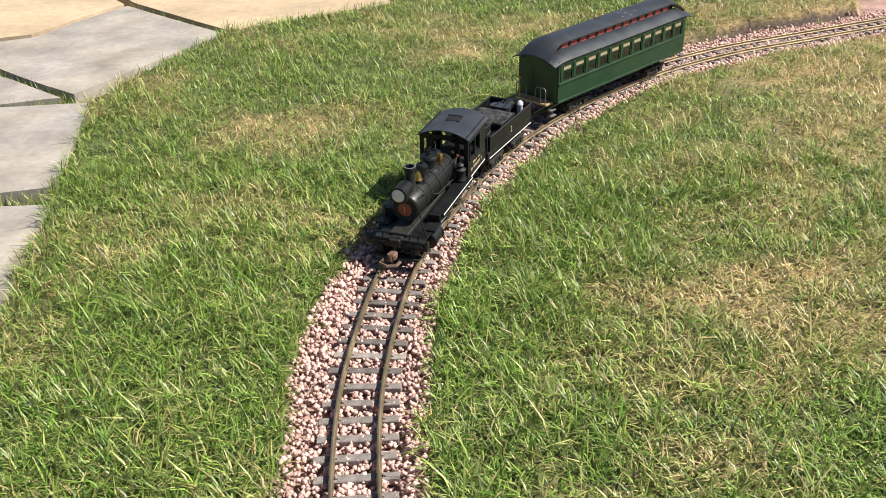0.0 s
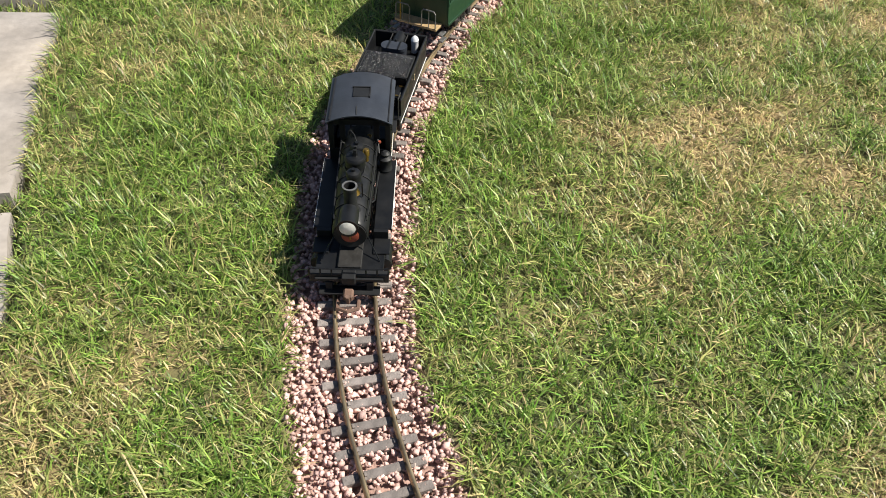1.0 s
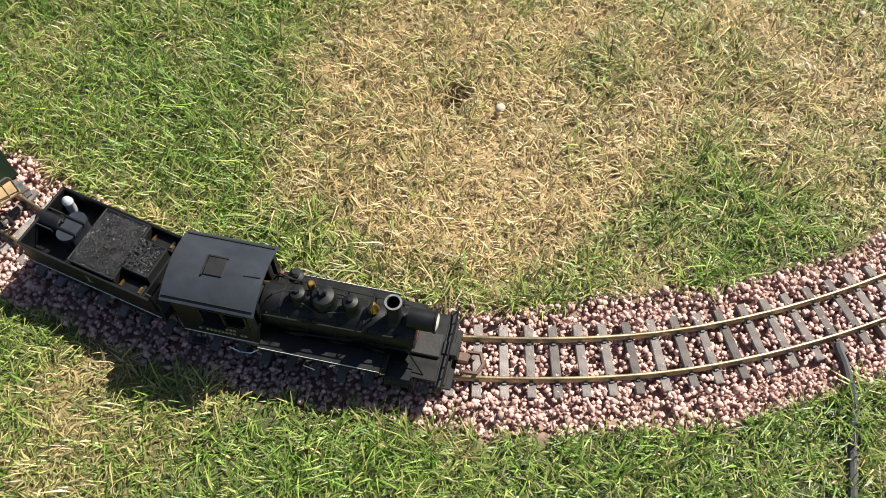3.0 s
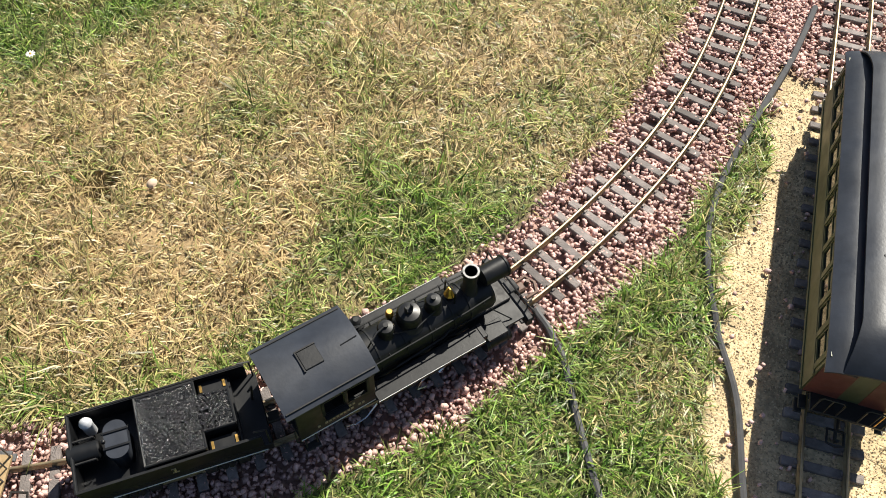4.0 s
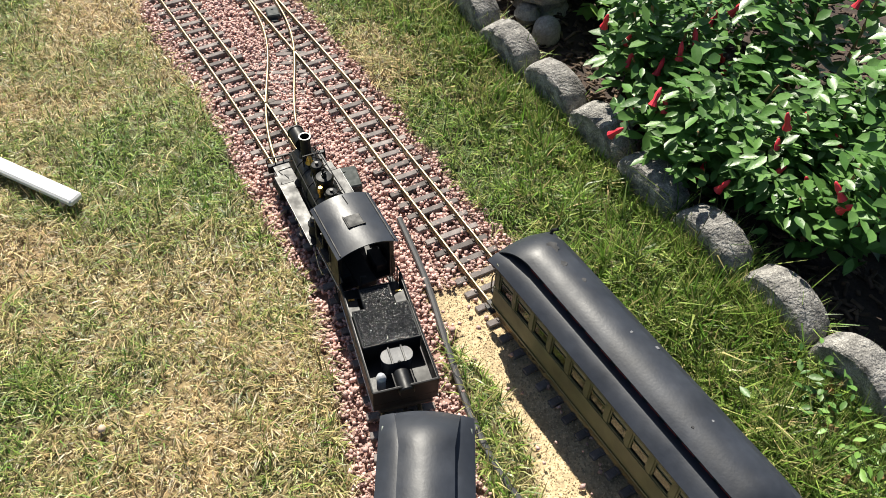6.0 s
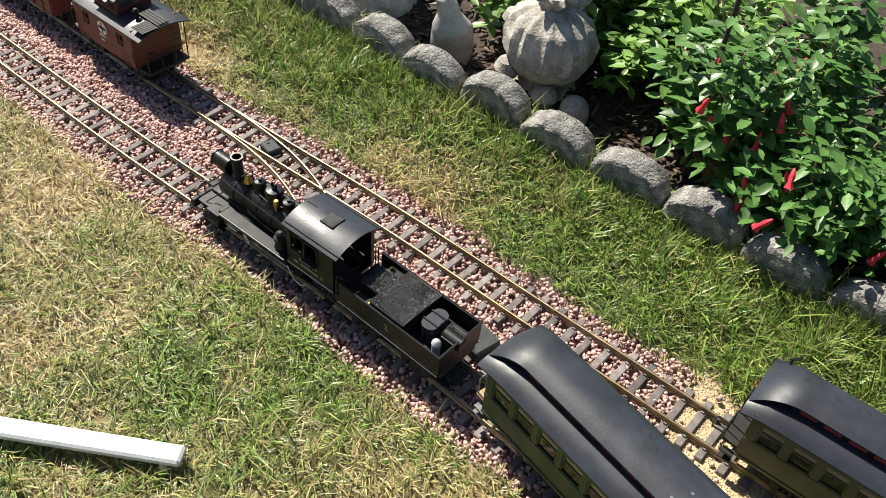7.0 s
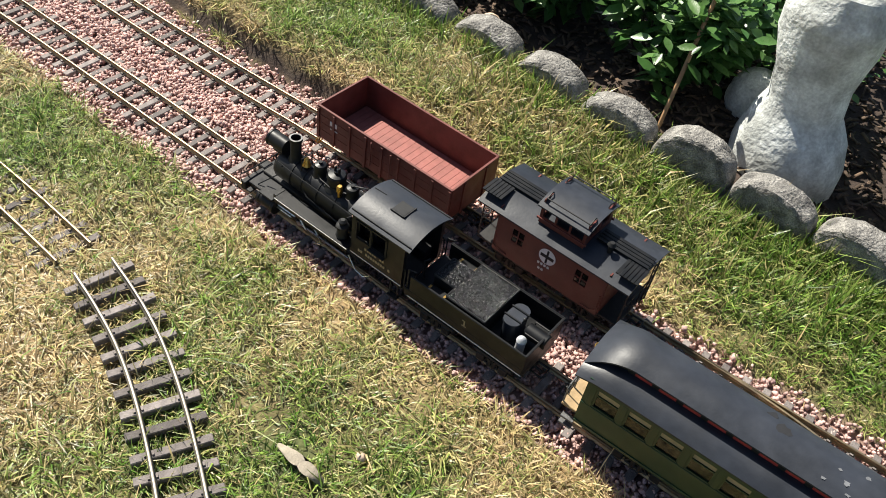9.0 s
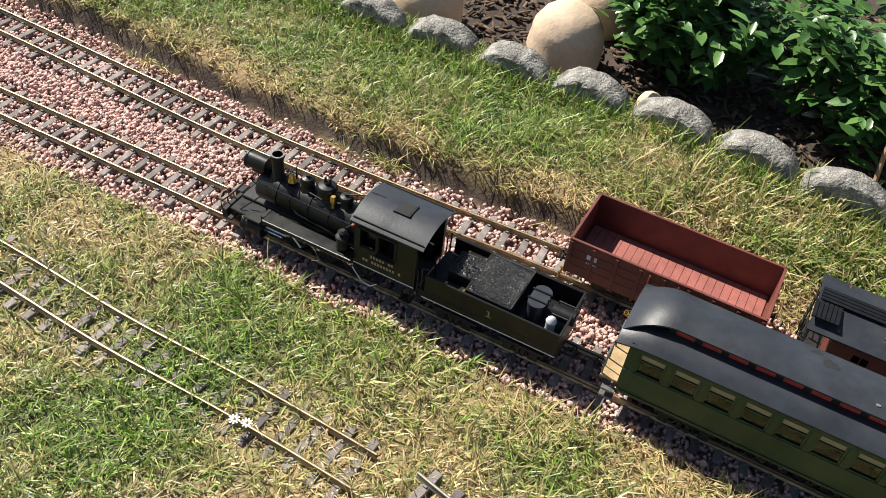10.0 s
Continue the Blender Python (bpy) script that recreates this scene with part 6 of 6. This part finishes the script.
# ---- plants ----
def build_bush(name, x, y, rx, ry, h, count, size, mat, label, seed, flowers=0, z0=0.02, stems=9):
    rng = np.random.default_rng(seed)
    t = thing(name, label, "shrub", at=pose(x, y, 0))
    tips = []
    bm = bmesh.new()
    for k in range(stems):
        a, q = rng.uniform(0, 6.28), rng.uniform(0.1, 0.95) ** 0.5
        top = np.array([rx * q * math.cos(a), ry * q * math.sin(a), h * (1 - 0.45 * q * q) * rng.uniform(.8, 1.05)])
        foot = np.array([0.25 * top[0], 0.25 * top[1], -0.01])
        mid = (top + foot) / 2 + np.array([0.1 * top[0], 0.1 * top[1], 0.04])
        tube([foot, mid, top], [0.004, 0.003, 0.0015], 5, bm)
        tips.append((foot, mid, top))
    part("stem", bm, CANE if mat is not LEAF_DARK else DARKCANE, t)
    P, N = [], []
    per = count // stems
    V, F, base = [], [], 0
    shape = np.array([(0, 0, 0), (.28, .20, .03), (.62, .22, .02), (1, 0, -.10), (.62, -.22, .02), (.28, -.20, .03), (.3, 0, -.03), (.65, 0, -.05)])
    fac = [(0, 1, 6), (1, 2, 7), (1, 7, 6), (2, 3, 7), (0, 6, 5), (6, 7, 4), (6, 4, 5), (7, 3, 4)]
    for foot, mid, top in tips:
        for k in range(per):
            u = rng.uniform(0.15, 1.0) ** 0.7
            c = (1 - u) ** 2 * foot + 2 * u * (1 - u) * mid + u * u * top + rng.normal(0, 0.022, 3)
            az = rng.uniform(0, 6.28)
            dr = np.array([math.cos(az), math.sin(az), rng.uniform(-0.5, 0.35)])
            dr /= np.linalg.norm(dr)
            sd = np.cross(dr, (0, 0, 1.0))
            sd /= np.linalg.norm(sd)
            sd = sd + rng.normal(0, .25, 3)
            sd /= np.linalg.norm(sd)
            upv = np.cross(sd, dr)
            s = size * rng.uniform(0.55, 1.2) * (1.15 - 0.35 * u)
            V.append(c + s * (shape[:, :1] * dr + shape[:, 1:2] * sd + shape[:, 2:] * upv))
            F.append(np.array(fac) + base)
            base += len(shape)
    V = np.concatenate(V)
    V[:, 2] = np.maximum(V[:, 2], z0 * 0.3)
    me = raw_mesh("foliage", V, np.concatenate(F))
    me.materials.append(mat)
    ob = new("foliage", me)
    ob.parent = t
    for k in range(flowers):
        foot, mid, top = tips[k % len(tips)]
        u = rng.uniform(.55, .95)
        c = (1 - u) ** 2 * foot + 2 * u * (1 - u) * mid + u * u * top + rng.normal(0, 0.03, 3)
        c[1] += 0.03
        bm = lathe([(0, 0.0), (0.002, -0.002), (0.0045, -0.012), (0.0035, -0.02), (0.007, -0.03), (0.002, -0.028), (0, -0.032)], 8, "z")
        f = part("flower", bm, FLOWER, t, "hanging red flower")
        f.matrix_basis = pose(c[0], c[1], max(0.04, c[2]), rng.uniform(-35, 35), rng.uniform(-35, 35), 0)
    return t


FUCHSIA = "fuchsia shrub with mid-green leaves and red hanging flowers"
build_bush("fuchsia_bush", 1.42, -1.09, .15, .14, .28, 1300, .040, LEAF, FUCHSIA, 1, 12, stems=14)
build_bush("fuchsia_bush", 1.25, -1.10, .16, .15, .22, 1600, .040, LEAF, FUCHSIA, 2, 16, stems=16)
build_bush("fuchsia_bush", 1.06, -1.18, .16, .14, .22, 1400, .040, LEAF, FUCHSIA, 3, 12, stems=14)
build_bush("fuchsia_bush", 0.86, -1.29, .15, .12, .20, 800, .038, LEAF, FUCHSIA, 11, 5)
build_bush("fuchsia_bush", 1.30, -1.34, .24, .16, .34, 1100, .048, LEAF, FUCHSIA, 4, 5, stems=14)
for k, (wx, wy) in enumerate(((.80, -.985), (.70, -.96), (.60, -.92), (.71, -1.03), (.52, -.97))):
    build_bush("leafy_weed", wx, wy, .07, .05, .035, 160, .019, LEAF_LIGHT if k % 2 else LEAF, "low broad-leaved green weed in the long grass", 40 + k, z0=0.04, stems=6)
build_bush("leafy_plant", 1.97, -1.14, .13, .12, .19, 1100, .042, LEAF_LIGHT, "bushy light green leafy plant behind the statues", 5, stems=12)
build_bush("leafy_plant", 1.74, -1.18, .16, .12, .22, 1300, .042, LEAF_LIGHT, "bushy light green leafy plant behind the statues", 6, stems=12)
build_bush("leafy_plant", 1.57, -1.27, .14, .13, .24, 700, .042, LEAF_LIGHT, "bushy light green leafy plant behind the statues", 12, stems=12)
build_bush("leafy_plant", 1.95, -1.40, .2, .16, .25, 700, .046, LEAF, "bushy green leafy plant behind the statues", 7)
build_bush("dark_shrub", 2.50, -.97, .16, .13, .24, 1400, .045, LEAF_DARK, "dense dark glossy green shrub in the flower bed", 8, stems=18)
build_bush("dark_shrub", 2.78, -.91, .17, .13, .24, 1900, .045, LEAF_DARK, "dense dark glossy green shrub in the flower bed", 13, stems=16)
build_bush("dark_shrub", 2.88, -1.00, .18, .13, .27, 1500, .045, LEAF_DARK, "dense dark glossy green shrub in the flower bed", 14, stems=14)
build_bush("dark_shrub", 2.36, -1.12, .15, .13, .28, 1000, .038, LEAF_DARK, "dense dark glossy green shrub in the flower bed", 9, stems=14)
build_bush("dark_shrub", 2.56, -1.27, .22, .16, .34, 900, .04, LEAF_DARK, "dense dark glossy green shrub in the flower bed", 10, stems=14)

for name, p, q, r, m, lab in (("bamboo_cane", (2.37, -.805, -.02), (2.45, -1.02, .36), .0038, CANE, "thin brown bamboo cane stuck in the flower bed"), ("garden_stake", (1.44, -1.03, -.02), (1.49, -1.10, .5), .004, DARKCANE, "thin dark garden stake among the fuchsias")):
    tagged(part(name, tube([p, tuple(a + .5 * (b - a) + (.004 if i == 0 else 0) for i, (a, b) in enumerate(zip(p, q))), q], r, 7), m), lab, "cane")


def build_mulch():
    rng = np.random.default_rng(31)
    n = 9500
    x = rng.uniform(0.4, 3.6, n)
    y = EDGE_AT(x) - 0.03 - rng.uniform(0, 0.75, n) ** 1.2
    z = ground_height(x, y) + rng.uniform(0.001, 0.008, n)
    l, w = rng.uniform(0.004, 0.014, n), rng.uniform(0.0018, 0.0045, n)
    a, p = rng.uniform(0, 6.28, n), rng.uniform(-.5, .5, n)
    ca, sa = np.cos(a), np.sin(a)
    V = []
    for u, v, h in ((-1, -1, 0), (1, -.7, 0), (1, .8, 0), (-1, 1, 0), (-.9, -.8, 1), (.9, -.6, 1), (.9, .7, 1), (-.9, .8, 1)):
        V.append(np.c_[x + u * l * ca - v * w * sa, y + u * l * sa + v * w * ca, z + u * l * np.sin(p) + h * 0.0022])
    V = np.stack(V, 1).reshape(-1, 3)
    q = np.array([(0, 3, 2, 1), (4, 5, 6, 7), (0, 1, 5, 4), (1, 2, 6, 5), (2, 3, 7, 6), (3, 0, 4, 7)])
    me = raw_mesh("bark_mulch", V, (8 * np.arange(n)[:, None, None] + q[None]).reshape(-1, 4))
    me.materials.append(BARK)
    tagged(new("bark_mulch", me), "dark brown bark chips covering the flower bed", "mulch", kind="stuff")


build_mulch()


# ---- small things on the lawn ----
def lay(name, pts, r, mat, label, category, segs=7):
    return tagged(part(name, tube(pts, r, segs), mat), label, category)


bm = box(-0.16, 0.16, -0.0125, 0.0125, 0, 0.012, 0.003)
stick = tagged(part("white_batten", bm, WHITE), "white painted wooden batten lying on the lawn", "batten")
stick.matrix_basis = pose(1.54, -.012, 0.016, 0, 0, 44)
lay("dry_stalk", [(-.335, .33, .02), (-.29, .27, .024), (-.262, .205, .02)], .0012, STALK, "dry straw-coloured stalk lying on the grass", "stalk")
lay("dry_stalk", [(-.325, .235, .02), (-.285, .225, .026), (-.248, .24, .02)], .0012, STALK, "dry straw-coloured stalk lying on the grass", "stalk")
for k, (x, y) in enumerate(((2.737, .122), (2.75, .128), (.59, .325))):
    t = thing("daisy", "small white daisy flower in the grass", "flower", "daisies", pose(x, y, 0.0))
    part("stem", tube([(0, 0, 0), (.002, 0, .026)], .0006, 5), LEAF, t)
    bm = bmesh.new()
    for j in range(9):
        a = j * 0.698
        box(-.0009, .0009, .001, .0062, .0262, .0268, 0, bm)
        bmesh.ops.rotate(bm, verts=bm.verts[-8:], cent=(0, 0, 0), matrix=Matrix.Rotation(a, 3, "Z"))
    part("petals", bm, DAISY, t)
    part("heart", lathe([(0, .029), (.0015, .028), (.002, .026)], 8), BRASS, t, "yellow heart")
bm = blob(table([(0, -.03, 0, 0, .004, .004), (.3, -.012, .002, .012, .012, .008), (.6, .008, 0, .012, .010, .008), (1, .035, -.004, .004, .003, .003)]), 12, 10, 4)
ob = part("driftwood_piece", bm, LOGW)
tagged(ob, "small weathered piece of grey wood on the lawn", "wood")
ob.matrix_basis = pose(2.19, .008, 0.008, 0, 0, 15)
for k, (x, y, r) in enumerate(((.506, .054, .008), (2.16, -.05, .007), (1.43, -.10, .006), (1.02, -.13, .006))):
    bm = blob(table([(0, 0, 0, 0, .5 * r, .5 * r), (.4, 0, 0, .4 * r, r, .8 * r), (.8, 0, 0, .9 * r, .7 * r, .6 * r), (1, 0, 0, 1.1 * r, .1 * r, .1 * r)]), 7, 9, k)
    ob = part("pebble", bm, ROCK)
    tagged(ob, "small pale pebble lying on the lawn", "pebble", "pebbles")
    ob.matrix_basis = pose(x, y, 0.012)

build_ballast()
build_sand_grit()
build_grass()
build_tufts()


# ---- what moves ----
TIMES = [(0, 2.133), (.5, 2.352), (1, 2.570), (1.5, 2.781), (2, 2.991), (2.5, 3.203), (3, 3.414), (3.2, 3.497), (4.3, 3.948), (4.5, 4.031), (5, 4.240), (5.5, 4.455), (5.7, 4.540), (7, 5.066), (7.5, 5.262), (8, 5.459), (8.5, 5.666), (9, 5.877), (9.5, 6.088), (10, 6.302)]
S0 = MAIN.near(-.104, 1.065) - 2.133          # the chimney's place on the line when the clip starts


def train_s(t):
    return S0 + float(np.interp(t, [a for a, b in TIMES], [b for a, b in TIMES]))


def rows_for(offset, base):
    rows = []
    for k in range(0, 101):
        t = k / 10
        s = train_s(t) + (offset if not isinstance(offset, list) else float(np.interp(t, [o[0] for o in offset], [o[1] for o in offset])))
        a, b = MAIN.at(s + base), MAIN.at(s - base)
        c = (a + b) / 2
        rows.append((t, pose(c[0], c[1], RAIL_TOP, 0, 0, math.degrees(math.atan2(a[1] - b[1], a[0] - b[0])))))
    return rows


def motions():
    walk(loco, rows_for(-0.075, 0.047))
    walk(tender, rows_for([(0, -0.334), (5.5, -0.337), (7, -0.326), (10, -0.326)], 0.045))
    walk(coach, rows_for([(0, -0.752), (2.5, -0.742), (5.5, -0.733), (7, -0.712), (10, -0.710)], 0.135))
    s_start = train_s(0)
    for ob, x, z, r in WHEELS:
        walk(ob, [(k / 30, pose(x, 0, z) @ pose(0, 0, 0, 0, math.degrees((train_s(k / 30) - s_start) / r) % 360, 0)) for k in range(301)])
    for ob, r, crank, phase in RODS:
        rows = []
        for k in range(301):
            a = (train_s(k / 30) - s_start) / r + radians(phase)
            rows.append((k / 30, pose(crank * math.cos(a), 0, r - crank * math.sin(a))))
        walk(ob, rows)


motions()
